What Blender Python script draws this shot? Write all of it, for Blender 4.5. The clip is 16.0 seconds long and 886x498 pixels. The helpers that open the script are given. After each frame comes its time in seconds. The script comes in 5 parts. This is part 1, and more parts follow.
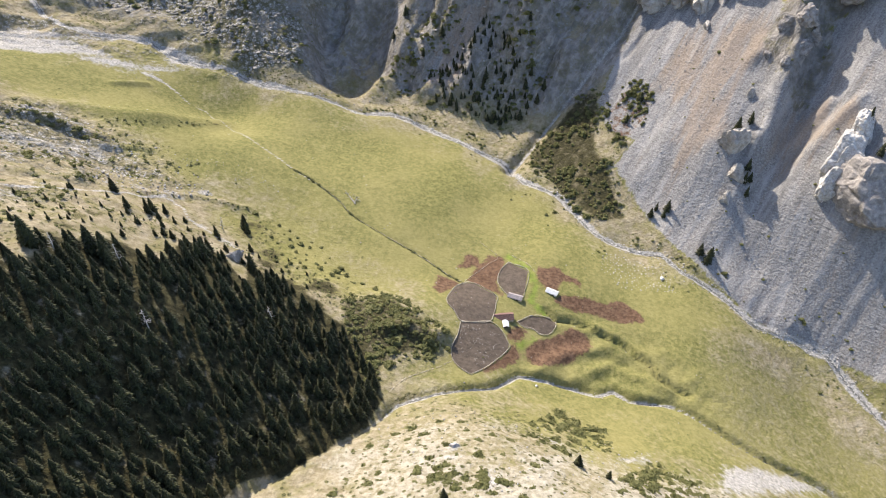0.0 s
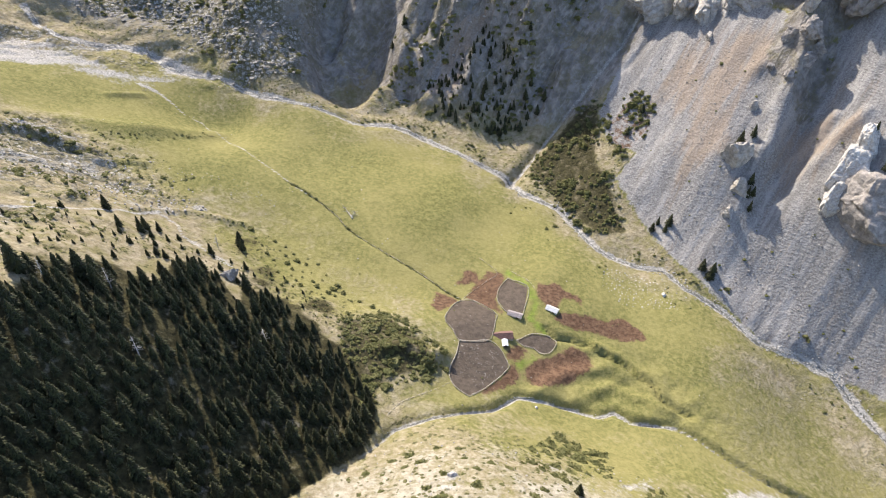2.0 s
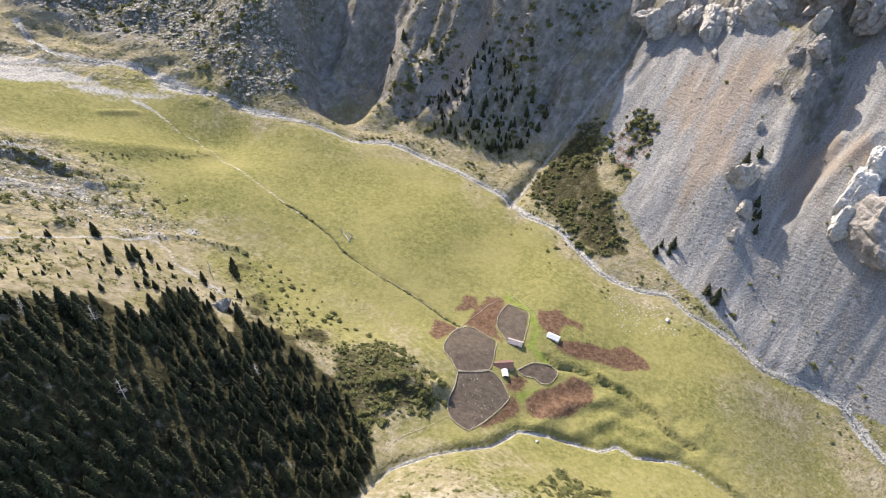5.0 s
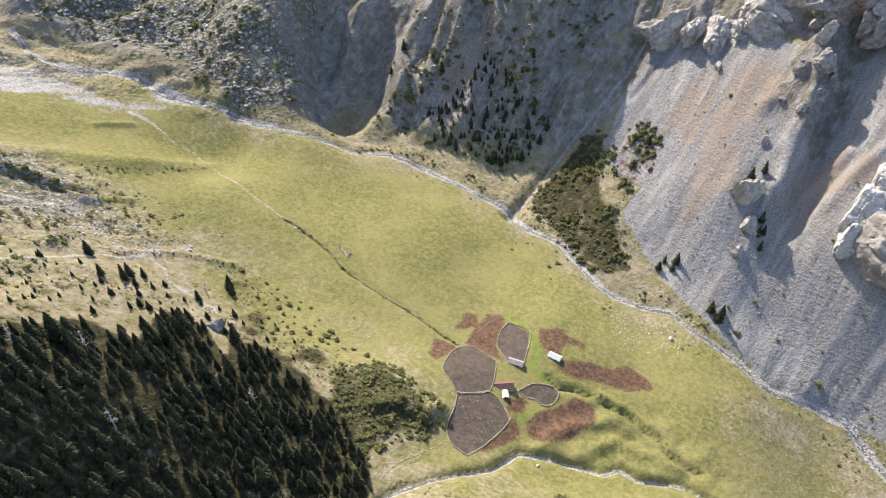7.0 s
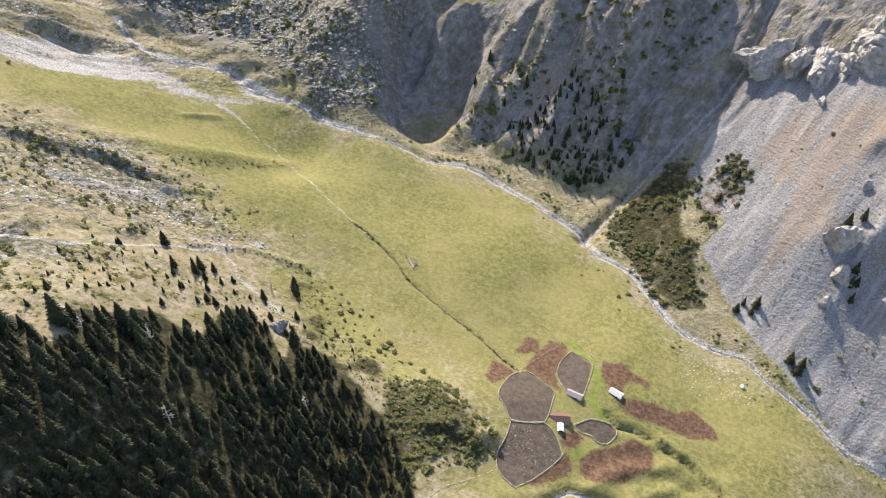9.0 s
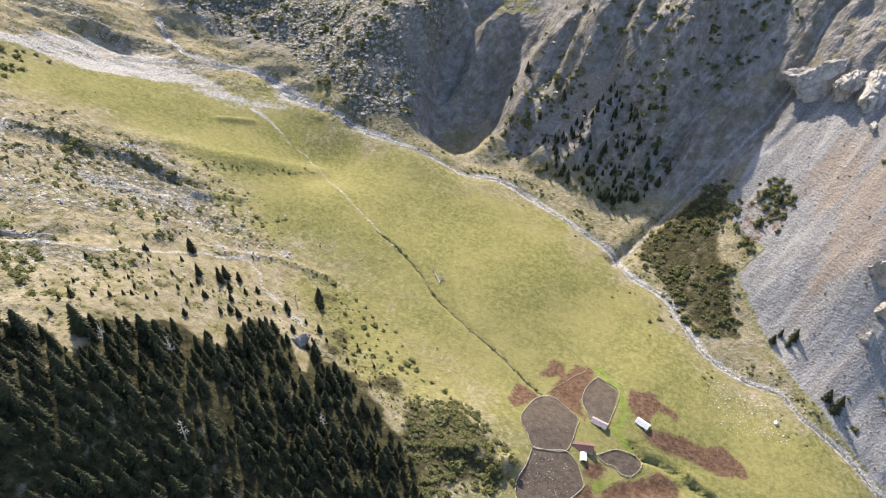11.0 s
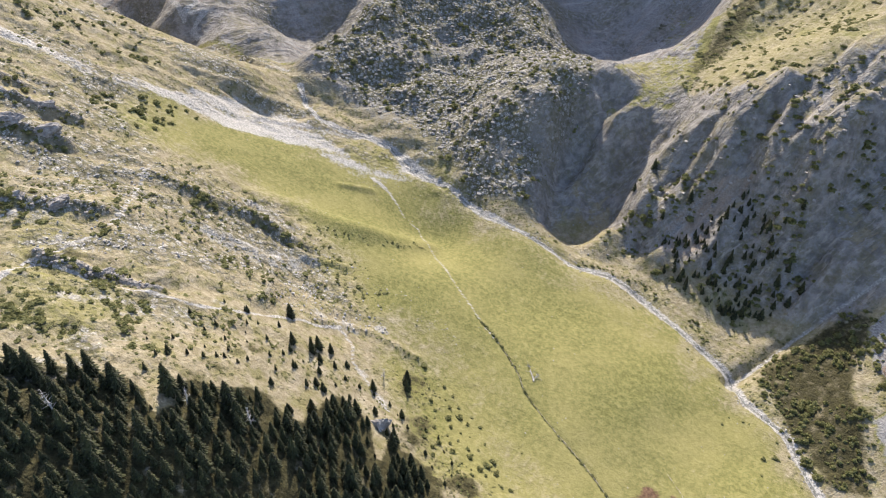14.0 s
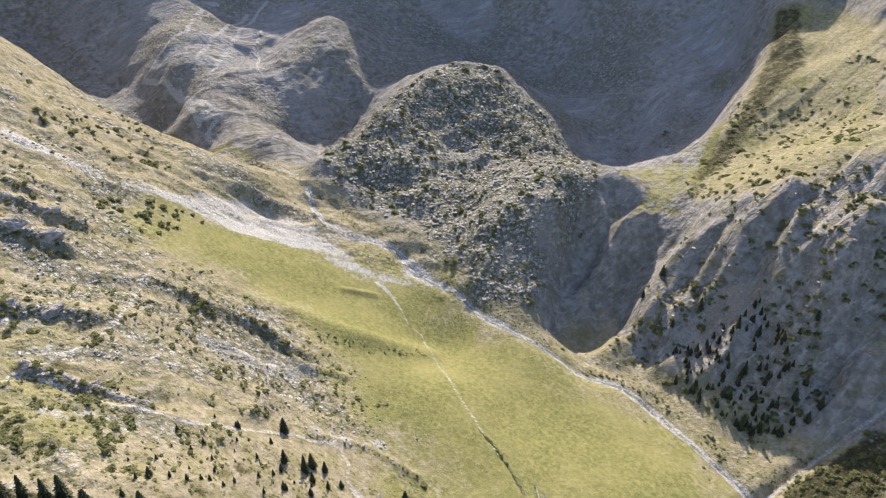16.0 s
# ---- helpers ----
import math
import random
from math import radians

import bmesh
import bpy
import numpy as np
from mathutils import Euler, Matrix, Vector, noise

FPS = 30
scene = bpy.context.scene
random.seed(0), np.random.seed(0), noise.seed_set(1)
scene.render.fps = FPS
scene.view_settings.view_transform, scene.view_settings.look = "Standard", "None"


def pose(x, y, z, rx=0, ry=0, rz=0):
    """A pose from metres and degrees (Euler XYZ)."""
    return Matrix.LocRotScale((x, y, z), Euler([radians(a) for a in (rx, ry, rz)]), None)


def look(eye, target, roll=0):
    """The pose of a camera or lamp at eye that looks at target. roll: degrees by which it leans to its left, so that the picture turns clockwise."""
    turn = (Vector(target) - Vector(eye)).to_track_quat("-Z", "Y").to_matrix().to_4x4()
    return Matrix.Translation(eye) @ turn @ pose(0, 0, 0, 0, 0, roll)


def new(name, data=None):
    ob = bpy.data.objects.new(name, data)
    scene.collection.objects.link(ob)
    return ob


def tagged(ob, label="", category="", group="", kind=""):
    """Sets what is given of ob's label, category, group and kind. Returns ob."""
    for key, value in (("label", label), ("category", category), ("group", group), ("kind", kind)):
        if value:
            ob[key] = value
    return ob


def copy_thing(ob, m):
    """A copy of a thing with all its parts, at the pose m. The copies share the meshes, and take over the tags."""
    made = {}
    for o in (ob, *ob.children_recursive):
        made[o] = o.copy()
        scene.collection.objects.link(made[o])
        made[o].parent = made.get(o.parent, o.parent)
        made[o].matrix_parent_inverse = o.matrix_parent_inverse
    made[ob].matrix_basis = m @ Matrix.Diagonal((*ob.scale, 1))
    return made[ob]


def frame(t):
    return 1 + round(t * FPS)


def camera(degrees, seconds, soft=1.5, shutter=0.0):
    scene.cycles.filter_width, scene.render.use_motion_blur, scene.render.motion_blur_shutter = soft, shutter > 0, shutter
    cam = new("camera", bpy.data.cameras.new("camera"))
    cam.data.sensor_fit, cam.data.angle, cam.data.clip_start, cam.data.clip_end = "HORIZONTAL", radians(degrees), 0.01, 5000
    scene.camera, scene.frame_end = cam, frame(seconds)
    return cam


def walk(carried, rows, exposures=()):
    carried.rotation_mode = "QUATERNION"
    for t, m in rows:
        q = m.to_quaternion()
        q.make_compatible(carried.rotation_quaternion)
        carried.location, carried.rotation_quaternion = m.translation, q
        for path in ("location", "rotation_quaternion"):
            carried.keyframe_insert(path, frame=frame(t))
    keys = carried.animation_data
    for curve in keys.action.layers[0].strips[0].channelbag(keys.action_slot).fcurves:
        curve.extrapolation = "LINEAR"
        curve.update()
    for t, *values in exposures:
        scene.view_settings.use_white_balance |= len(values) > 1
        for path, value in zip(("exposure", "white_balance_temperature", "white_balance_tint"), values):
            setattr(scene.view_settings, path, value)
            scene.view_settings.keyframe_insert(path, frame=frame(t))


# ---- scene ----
cam = camera(66.4, 16.0, soft=1.1)
# seconds, eye in metres, then yaw, pitch and roll in degrees
ROWS = [
    (0.0, 0.00, 0.00, 220.00, 3.15, -42.50, -0.19),
    (0.5, 0.06, 2.09, 220.50, 3.15, -42.50, -0.16),
    (1.0, 0.13, 4.18, 221.00, 3.13, -42.47, -0.14),
    (1.5, 0.19, 6.27, 221.50, 3.14, -42.47, -0.13),
    (2.0, 0.25, 8.37, 222.00, 3.15, -42.45, -0.13),
    (2.5, 0.30, 10.47, 222.49, 3.20, -42.43, -0.15),
    (3.0, 0.35, 12.56, 222.98, 3.19, -42.41, -0.09),
    (3.5, 0.38, 14.65, 223.48, 3.21, -42.39, -0.08),
    (4.0, 0.40, 16.72, 223.97, 3.21, -42.37, -0.07),
    (6.5, 0.30, 27.02, 226.35, 3.27, -42.25, 0.05),
    (7.0, 0.23, 29.09, 226.80, 3.27, -42.22, 0.11),
    (7.5, 0.16, 31.17, 227.24, 3.26, -42.20, 0.19),
    (7.8, 0.10, 32.43, 227.50, 4.30, -42.18, 0.15),
    (8.0, 0.07, 33.26, 227.67, 6.70, -42.14, 0.13),
    (8.5, -0.03, 35.37, 228.10, 11.10, -42.12, 0.22),
    (8.7, -0.08, 36.24, 228.27, 11.14, -42.10, 0.19),
    (10.8, -0.60, 45.28, 230.00, 12.70, -42.05, 0.29),
    (11.0, -0.65, 46.14, 230.16, 14.68, -42.08, 0.24),
    (11.5, -0.80, 48.35, 230.60, 19.64, -42.06, 0.20),
    (12.0, -0.97, 50.59, 231.04, 22.85, -43.96, 0.04),
    (12.5, -1.17, 52.86, 231.50, 24.75, -44.11, 0.02),
    (13.0, -1.39, 55.15, 231.98, 25.79, -42.77, 0.04),
    (13.5, -1.63, 57.45, 232.48, 26.36, -38.11, 0.09),
    (14.0, -1.89, 59.76, 233.00, 26.74, -36.64, -0.04),
    (14.5, -2.17, 62.08, 233.54, 27.09, -36.50, -0.04),
    (15.0, -2.47, 64.41, 234.09, 27.43, -33.91, -0.09),
    (15.5, -2.77, 66.74, 234.65, 27.61, -32.65, -0.02),
    (16.0, -3.07, 69.06, 235.21, 27.75, -28.76, -0.07),
]
walk(cam, [(t, pose(x, y, z, 90 + pitch, 0, yaw) @ pose(0, 0, 0, 0, 0, roll)) for t, x, y, z, yaw, pitch, roll in ROWS])

# ---- sky and sun: a low morning sun behind the head of the valley ----
SUN_AZIMUTH, SUN_HEIGHT = -30.0, 40.0
world = bpy.data.worlds.new("world")
scene.world = world
world.use_nodes = True
sky = world.node_tree.nodes.new("ShaderNodeTexSky")
sky.sky_type, sky.sun_disc = "NISHITA", False
sky.sun_elevation, sky.sun_rotation = radians(SUN_HEIGHT), radians(SUN_AZIMUTH)
sky.altitude, sky.dust_density, sky.air_density = 2000, 5.0, 0.8
background = world.node_tree.nodes["Background"]
background.inputs["Strength"].default_value = 0.15
world.node_tree.links.new(sky.outputs[0], background.inputs["Color"])
sun_data = bpy.data.lights.new("sun", "SUN")
sun_data.energy, sun_data.angle, sun_data.color = 3.2, radians(0.5), (1.0, 0.91, 0.80)
sun = new("sun", sun_data)
towards = Vector((math.sin(radians(SUN_AZIMUTH)) * math.cos(radians(SUN_HEIGHT)),
                  math.cos(radians(SUN_AZIMUTH)) * math.cos(radians(SUN_HEIGHT)), math.sin(radians(SUN_HEIGHT))))
sun.matrix_world = look(towards * 600, (0, 0, 0))
scene.view_settings.exposure = 1.63

# ---- materials ----
class Shader:
    """Short calls for building one node material."""

    def __init__(self, name, roughness=0.9, specular=0.2):
        self.material = bpy.data.materials.new(name)
        self.material.use_nodes = True
        self.tree = self.material.node_tree
        self.bsdf = self.tree.nodes["Principled BSDF"]
        self.bsdf.inputs["Roughness"].default_value = roughness
        self.bsdf.inputs["Specular IOR Level"].default_value = specular
        self.where = self.tree.nodes.new("ShaderNodeNewGeometry").outputs["Position"]

    def put(self, socket, value):
        if isinstance(value, bpy.types.NodeSocket):
            self.tree.links.new(value, socket)
        elif isinstance(value, (tuple, list)) and len(value) == 3 and socket.type == "RGBA":
            socket.default_value = (*value, 1)
        else:
            socket.default_value = value

    def noise(self, size, detail=4, rough=0.55, stretch=None, turn=0.0):
        """Noise from 0 to 1 with features of about size metres."""
        n = self.tree.nodes.new("ShaderNodeTexNoise")
        n.inputs["Scale"].default_value = 1 / size
        n.inputs["Detail"].default_value = detail
        n.inputs["Roughness"].default_value = rough
        where = self.where
        if stretch:
            m = self.tree.nodes.new("ShaderNodeMapping")
            m.vector_type = "TEXTURE"
            m.inputs["Scale"].default_value = stretch
            m.inputs["Rotation"].default_value = (0, 0, radians(turn))
            self.tree.links.new(where, m.inputs["Vector"])
            where = m.outputs[0]
        self.tree.links.new(where, n.inputs["Vector"])
        return n.outputs["Fac"]

    def cells(self, size, feature="F1"):
        n = self.tree.nodes.new("ShaderNodeTexVoronoi")
        n.feature = feature
        n.inputs["Scale"].default_value = 1 / size
        self.tree.links.new(self.where, n.inputs["Vector"])
        return n

    def ramp(self, fac, low, high, a=0.0, b=1.0):
        n = self.tree.nodes.new("ShaderNodeMapRange")
        n.interpolation_type = "SMOOTHSTEP"
        for key, v in (("Value", fac), ("From Min", low), ("From Max", high), ("To Min", a), ("To Max", b)):
            self.put(n.inputs[key], v)
        return n.outputs["Result"]

    def math(self, op, a, b=0.0):
        n = self.tree.nodes.new("ShaderNodeMath")
        n.operation = op
        self.put(n.inputs[0], a)
        self.put(n.inputs[1], b)
        return n.outputs[0]

    def mix(self, fac, a, b, blend="MIX"):
        n = self.tree.nodes.new("ShaderNodeMix")
        n.data_type, n.blend_type = "RGBA", blend
        self.put(n.inputs[0], fac)
        self.put(n.inputs[6], a)
        self.put(n.inputs[7], b)
        return n.outputs[2]

    def attribute(self, name):
        n = self.tree.nodes.new("ShaderNodeAttribute")
        n.attribute_name = name
        s = self.tree.nodes.new("ShaderNodeSeparateColor")
        self.tree.links.new(n.outputs["Color"], s.inputs[0])
        return [*s.outputs[:3], n.outputs["Alpha"]]

    def random(self):
        return self.tree.nodes.new("ShaderNodeObjectInfo").outputs["Random"]

    def island(self):
        return self.tree.nodes.new("ShaderNodeNewGeometry").outputs["Random Per Island"]

    def glow_through(self, colour, share):
        """Lets part of the light through, as thin leaves do."""
        thin = self.tree.nodes.new("ShaderNodeBsdfTranslucent")
        self.put(thin.inputs["Color"], colour)
        both = self.tree.nodes.new("ShaderNodeMixShader")
        both.inputs[0].default_value = share
        self.tree.links.new(self.bsdf.outputs[0], both.inputs[1])
        self.tree.links.new(thin.outputs[0], both.inputs[2])
        self.tree.links.new(both.outputs[0], self.tree.nodes["Material Output"].inputs["Surface"])

    def done(self, colour, bump=None, height=0.3, roughness=None):
        self.put(self.bsdf.inputs["Base Color"], colour)
        if roughness is not None:
            self.put(self.bsdf.inputs["Roughness"], roughness)
        if bump is not None:
            n = self.tree.nodes.new("ShaderNodeBump")
            n.inputs["Distance"].default_value = height
            self.put(n.inputs["Height"], bump)
            self.tree.links.new(n.outputs[0], self.bsdf.inputs["Normal"])
        return self.material


def ground_material():
    s = Shader("alpine_ground", 0.95, 0.1)
    scree, rock, dry, dirt = s.attribute("cover_a")
    red, lush, gravel, shrub_and_shade = s.attribute("cover_b")
    blocky, mats, pale, _ = s.attribute("cover_c")
    fine, mid, wide = s.noise(0.9, 6, 0.62), s.noise(5, 5, 0.6), s.noise(34, 4)
    tuft = s.noise(2.2, 5, 0.65)
    # edges of the covers are broken up by noise
    ragged = s.math("ADD", s.math("MULTIPLY", s.math("SUBTRACT", tuft, 0.5), 0.9), s.math("MULTIPLY", s.math("SUBTRACT", mid, 0.5), 0.8))

    def edge(mask, soft=0.14, rag=1.0):
        return s.ramp(s.math("ADD", mask, s.math("MULTIPLY", ragged, rag)), 0.5 - soft, 0.5 + soft)

    clump = s.noise(1.25, 3, 0.6)
    grass = s.mix(s.ramp(tuft, 0.3, 0.7), (0.118, 0.116, 0.037), (0.210, 0.192, 0.074))
    grass = s.mix(s.ramp(clump, 0.5, 0.66, 0, 0.65), grass, (0.085, 0.088, 0.026))
    grass = s.mix(s.ramp(wide, 0.35, 0.7, 0, 0.5), grass, (0.249, 0.217, 0.090))
    straw = s.mix(s.ramp(tuft, 0.25, 0.75), (0.165, 0.136, 0.080), (0.305, 0.262, 0.178))
    straw = s.mix(s.ramp(mid, 0.44, 0.62, 0, 0.65), straw, (0.165, 0.150, 0.058))
    straw = s.mix(s.ramp(s.noise(9, 5), 0.56, 0.7, 0, 0.55), straw, (0.335, 0.290, 0.212))
    stones = s.mix(s.ramp(fine, 0.3, 0.75), (0.145, 0.137, 0.128), (0.315, 0.300, 0.280))
    rust = s.noise(4.5, 5, 0.62, (1.0, 7.0, 7.0), -36)
    stones = s.mix(s.ramp(s.noise(4, 5, 0.6, (1.0, 6.0, 6.0), -36), 0.45, 0.68, 0, 0.6), stones, (0.345, 0.330, 0.308))
    stones = s.mix(s.ramp(s.noise(0.55, 4, 0.7), 0.56, 0.72, 0, 0.6), stones, (0.11, 0.105, 0.098))
    stones = s.mix(s.ramp(s.noise(7, 6, 0.65, (1.0, 7.0, 7.0), -36), 0.52, 0.68, 0, 0.65), stones, (0.135, 0.128, 0.12))
    rusty = s.ramp(s.math("ADD", rust, s.math("MULTIPLY", s.math("SUBTRACT", dry, 0.5), 0.26)), 0.42, 0.68, 0, 0.7)
    stones = s.mix(rusty, stones, s.mix(fine, (0.175, 0.132, 0.093), (0.340, 0.265, 0.196)))
    crag = s.mix(s.ramp(mid, 0.3, 0.7), (0.135, 0.123, 0.108), (0.270, 0.250, 0.225))
    crag = s.mix(s.ramp(s.math("ADD", s.math("MULTIPLY", tuft, 0.5), s.math("MULTIPLY", s.noise(12, 5), 0.5)), 0.46, 0.60, 0, 0.55), crag, (0.135, 0.118, 0.056))
    strata = s.noise(2.6, 5, 0.65, (1.0, 6.0, 2.5), -36)
    crag = s.mix(s.ramp(strata, 0.52, 0.68, 0, 0.6), crag, (0.36, 0.325, 0.28))
    earth = s.mix(s.ramp(tuft, 0.25, 0.75), (0.066, 0.052, 0.040), (0.118, 0.094, 0.073))
    earth = s.mix(s.ramp(s.noise(0.5, 3), 0.72, 0.80, 0, 0.5), earth, (0.30, 0.27, 0.235))
    fern = s.mix(s.ramp(tuft, 0.25, 0.75), (0.072, 0.041, 0.025), (0.165, 0.102, 0.064))
    fern = s.mix(s.ramp(clump, 0.48, 0.66, 0, 0.7), fern, (0.055, 0.034, 0.023))
    fresh = s.mix(s.ramp(tuft, 0.3, 0.7), (0.100, 0.142, 0.020), (0.165, 0.205, 0.042))
    wash = s.mix(s.ramp(fine, 0.3, 0.7), (0.200, 0.188, 0.168), (0.425, 0.402, 0.362))
    # scrub ground; also the painted shade of forest floor, crag face and bowl
    heath_and_shade = s.mix(s.ramp(tuft, 0.3, 0.7), (0.020, 0.019, 0.010), (0.066, 0.058, 0.026))
    big, small = s.cells(2.3), s.cells(0.85)
    tone = s.tree.nodes.new("ShaderNodeSeparateColor")
    s.tree.links.new(big.outputs["Color"], tone.inputs[0])
    blocks = s.mix(s.ramp(tone.outputs[0], 0.0, 1.0), (0.175, 0.163, 0.142), (0.430, 0.408, 0.368))
    blocks = s.mix(s.ramp(small.outputs["Distance"], 0.35, 0.62, 0, 0.7), blocks, (0.085, 0.080, 0.055))
    blocks = s.mix(s.ramp(big.outputs["Distance"], 0.42, 0.62, 0, 0.85), blocks, s.mix(tuft, (0.055, 0.052, 0.026), (0.125, 0.112, 0.052)))
    tufty = s.cells(1.9)
    patch = s.math("ADD", s.math("SUBTRACT", 0.52, tufty.outputs["Distance"]), s.math("MULTIPLY", s.math("SUBTRACT", fine, 0.5), 0.5))
    cushion = s.mix(s.ramp(fine, 0.3, 0.7), (0.058, 0.060, 0.026), (0.135, 0.126, 0.056))
    cushions = s.math("MULTIPLY", s.ramp(patch, 0.16, 0.24), s.ramp(s.math("ADD", mats, s.math("MULTIPLY", s.math("SUBTRACT", mid, 0.5), 1.6)), 0.42, 0.58))
    colour = s.mix(edge(dry, 0.3), grass, straw)
    colour = s.mix(edge(pale, 0.3, 0.9), colour, s.mix(s.ramp(tuft, 0.3, 0.7), (0.225, 0.200, 0.148), (0.365, 0.332, 0.262)))
    colour = s.mix(cushions, colour, cushion)
    colour = s.mix(edge(shrub_and_shade, 0.14, 0.7), colour, heath_and_shade)
    colour = s.mix(edge(rock, 0.2), colour, crag)
    colour = s.mix(edge(blocky, 0.2, 0.8), colour, blocks)
    colour = s.mix(edge(scree, 0.12, 0.6), colour, stones)
    colour = s.mix(edge(red, 0.16, 1.1), colour, fern)
    colour = s.mix(edge(lush, 0.25), colour, fresh)
    colour = s.mix(edge(dirt, 0.12, 0.25), colour, earth)
    colour = s.mix(edge(gravel, 0.15, 0.7), colour, wash)
    height = s.math("ADD", s.math("MULTIPLY", tuft, 0.7), s.math("ADD", s.math("MULTIPLY", fine, 0.45), s.math("MULTIPLY", clump, 0.55)))
    run = s.noise(1.3, 4, 0.6, (1.0, 5.0, 5.0), -36)
    coarse = s.math("MULTIPLY", s.math("ADD", s.math("MULTIPLY", strata, 1.6), mid), s.math("MULTIPLY", rock, 1.5))
    bare = s.ramp(s.math("ADD", s.math("ADD", dry, rock), s.math("ADD", scree, shrub_and_shade)), 0.05, 0.8, 0.5, 1.0)
    bare = s.math("MULTIPLY", bare, s.ramp(scree, 0.2, 0.8, 1.0, 0.6))
    ledge = s.math("MULTIPLY", s.noise(1.1, 3, 0.5, (7.0, 7.0, 1.0), 0), s.math("MULTIPLY", scree, 0.5))
    coarse = s.math("ADD", coarse, s.math("ADD", ledge, s.math("MULTIPLY", s.math("MULTIPLY", run, scree), 0.42)))
    lumps = s.math("ADD", s.math("MULTIPLY", s.math("SUBTRACT", 0.7, big.outputs["Distance"]), 1.5), s.math("MULTIPLY", s.math("SUBTRACT", 0.7, small.outputs["Distance"]), 0.5))
    coarse = s.math("ADD", coarse, s.math("MULTIPLY", lumps, s.math("MULTIPLY", blocky, 1.1)))
    coarse = s.math("ADD", coarse, s.math("ADD", s.math("MULTIPLY", s.math("MULTIPLY", fine, scree), 0.25), s.math("MULTIPLY", cushions, 0.4)))
    return s.done(colour, s.math("ADD", s.math("MULTIPLY", height, bare), coarse), 0.85)


def stone_material(name, dark, pale, size=1.0):
    s = Shader(name, 0.85, 0.25)
    n, streak = s.noise(size, 6, 0.65), s.noise(size * 4, 4, 0.6, (1, 1, 0.25))
    c = s.mix(s.ramp(n, 0.3, 0.7), dark, pale)
    c = s.mix(s.ramp(streak, 0.5, 0.7, 0, 0.5), c, tuple(v * 0.55 for v in dark))
    c = s.mix(s.ramp(s.island(), 0, 1, 0, 0.35), c, tuple(v * 1.1 for v in pale))
    return s.done(c, n, size * 0.35)


def needle_material():
    s = Shader("spruce_needles", 0.75, 0.25)
    s.bsdf.inputs["Sheen Weight"].default_value = 0.1
    c = s.mix(s.ramp(s.noise(0.8, 4), 0.3, 0.7), (0.013, 0.014, 0.005), (0.038, 0.040, 0.014))
    c = s.mix(s.ramp(s.random(), 0.0, 1.0, 0.0, 0.5), c, (0.042, 0.045, 0.016))
    c = s.mix(s.ramp(s.island(), 0.3, 1.0, 0.0, 0.6), c, (0.080, 0.085, 0.030))
    s.glow_through(c, 0.24)
    return s.done(c)


def shrub_material():
    s = Shader("juniper_leaves", 0.8, 0.2)
    c = s.mix(s.ramp(s.noise(1.5, 4), 0.3, 0.7), (0.092, 0.102, 0.034), (0.185, 0.180, 0.068))
    c = s.mix(s.ramp(s.island(), 0.0, 1.0, 0.0, 0.5), c, (0.205, 0.192, 0.086))
    s.glow_through(c, 0.42)
    return s.done(c)


def plain_material(name, a, b, size=0.6, roughness=0.8, metallic=0.0, bump=0.05):
    s = Shader(name, roughness, 0.3)
    s.bsdf.inputs["Metallic"].default_value = metallic
    n = s.noise(size, 5, 0.65)
    return s.done(s.mix(s.ramp(n, 0.3, 0.7), a, b), n, bump)


def water_material():
    s = Shader("stream_water", 0.3, 0.2)
    rush = s.noise(0.9, 6, 0.7)
    c = s.mix(s.ramp(rush, 0.50, 0.70), (0.115, 0.110, 0.092), (0.66, 0.65, 0.62))
    return s.done(c, rush, 0.25, s.ramp(rush, 0.42, 0.6, 0.3, 0.8))


GROUND = ground_material()
LIMESTONE = stone_material("pale_limestone", (0.30, 0.278, 0.248), (0.56, 0.53, 0.485), 1.2)
CRAG = stone_material("grey_brown_crag", (0.155, 0.138, 0.122), (0.35, 0.315, 0.28), 2.2)
BOULDER = stone_material("lichen_boulder", (0.115, 0.106, 0.094), (0.265, 0.248, 0.222), 0.8)
FIELDSTONE = stone_material("grey_fieldstone", (0.17, 0.158, 0.142), (0.39, 0.368, 0.335), 0.8)
WALLSTONE = stone_material("dry_wall_stone", (0.32, 0.27, 0.205), (0.56, 0.49, 0.395), 0.4)
PALE_CRAG = stone_material("tan_grey_cliff", (0.235, 0.210, 0.180), (0.465, 0.425, 0.372), 2.6)
NEEDLES, LEAVES = needle_material(), shrub_material()
BARK = plain_material("spruce_bark", (0.06, 0.045, 0.035), (0.14, 0.11, 0.09), 0.4)
DEADWOOD = plain_material("bleached_dead_wood", (0.26, 0.24, 0.22), (0.48, 0.46, 0.43), 0.4)
WATER = water_material()
ROOF_BROWN = plain_material("weathered_brown_planks", (0.10, 0.055, 0.045), (0.20, 0.115, 0.095), 0.5)
ROOF_GREY = plain_material("grey_slate_roof", (0.20, 0.17, 0.16), (0.36, 0.32, 0.31), 0.5)
ROOF_WHITE = plain_material("white_roof_sheet", (0.52, 0.52, 0.51), (0.66, 0.66, 0.65), 0.8, 0.5)
TIMBER = plain_material("dark_hut_timber", (0.05, 0.035, 0.028), (0.11, 0.08, 0.065), 0.3)
HOLLOW = plain_material("shadowed_door_boards", (0.02, 0.016, 0.014), (0.045, 0.036, 0.03), 0.3)

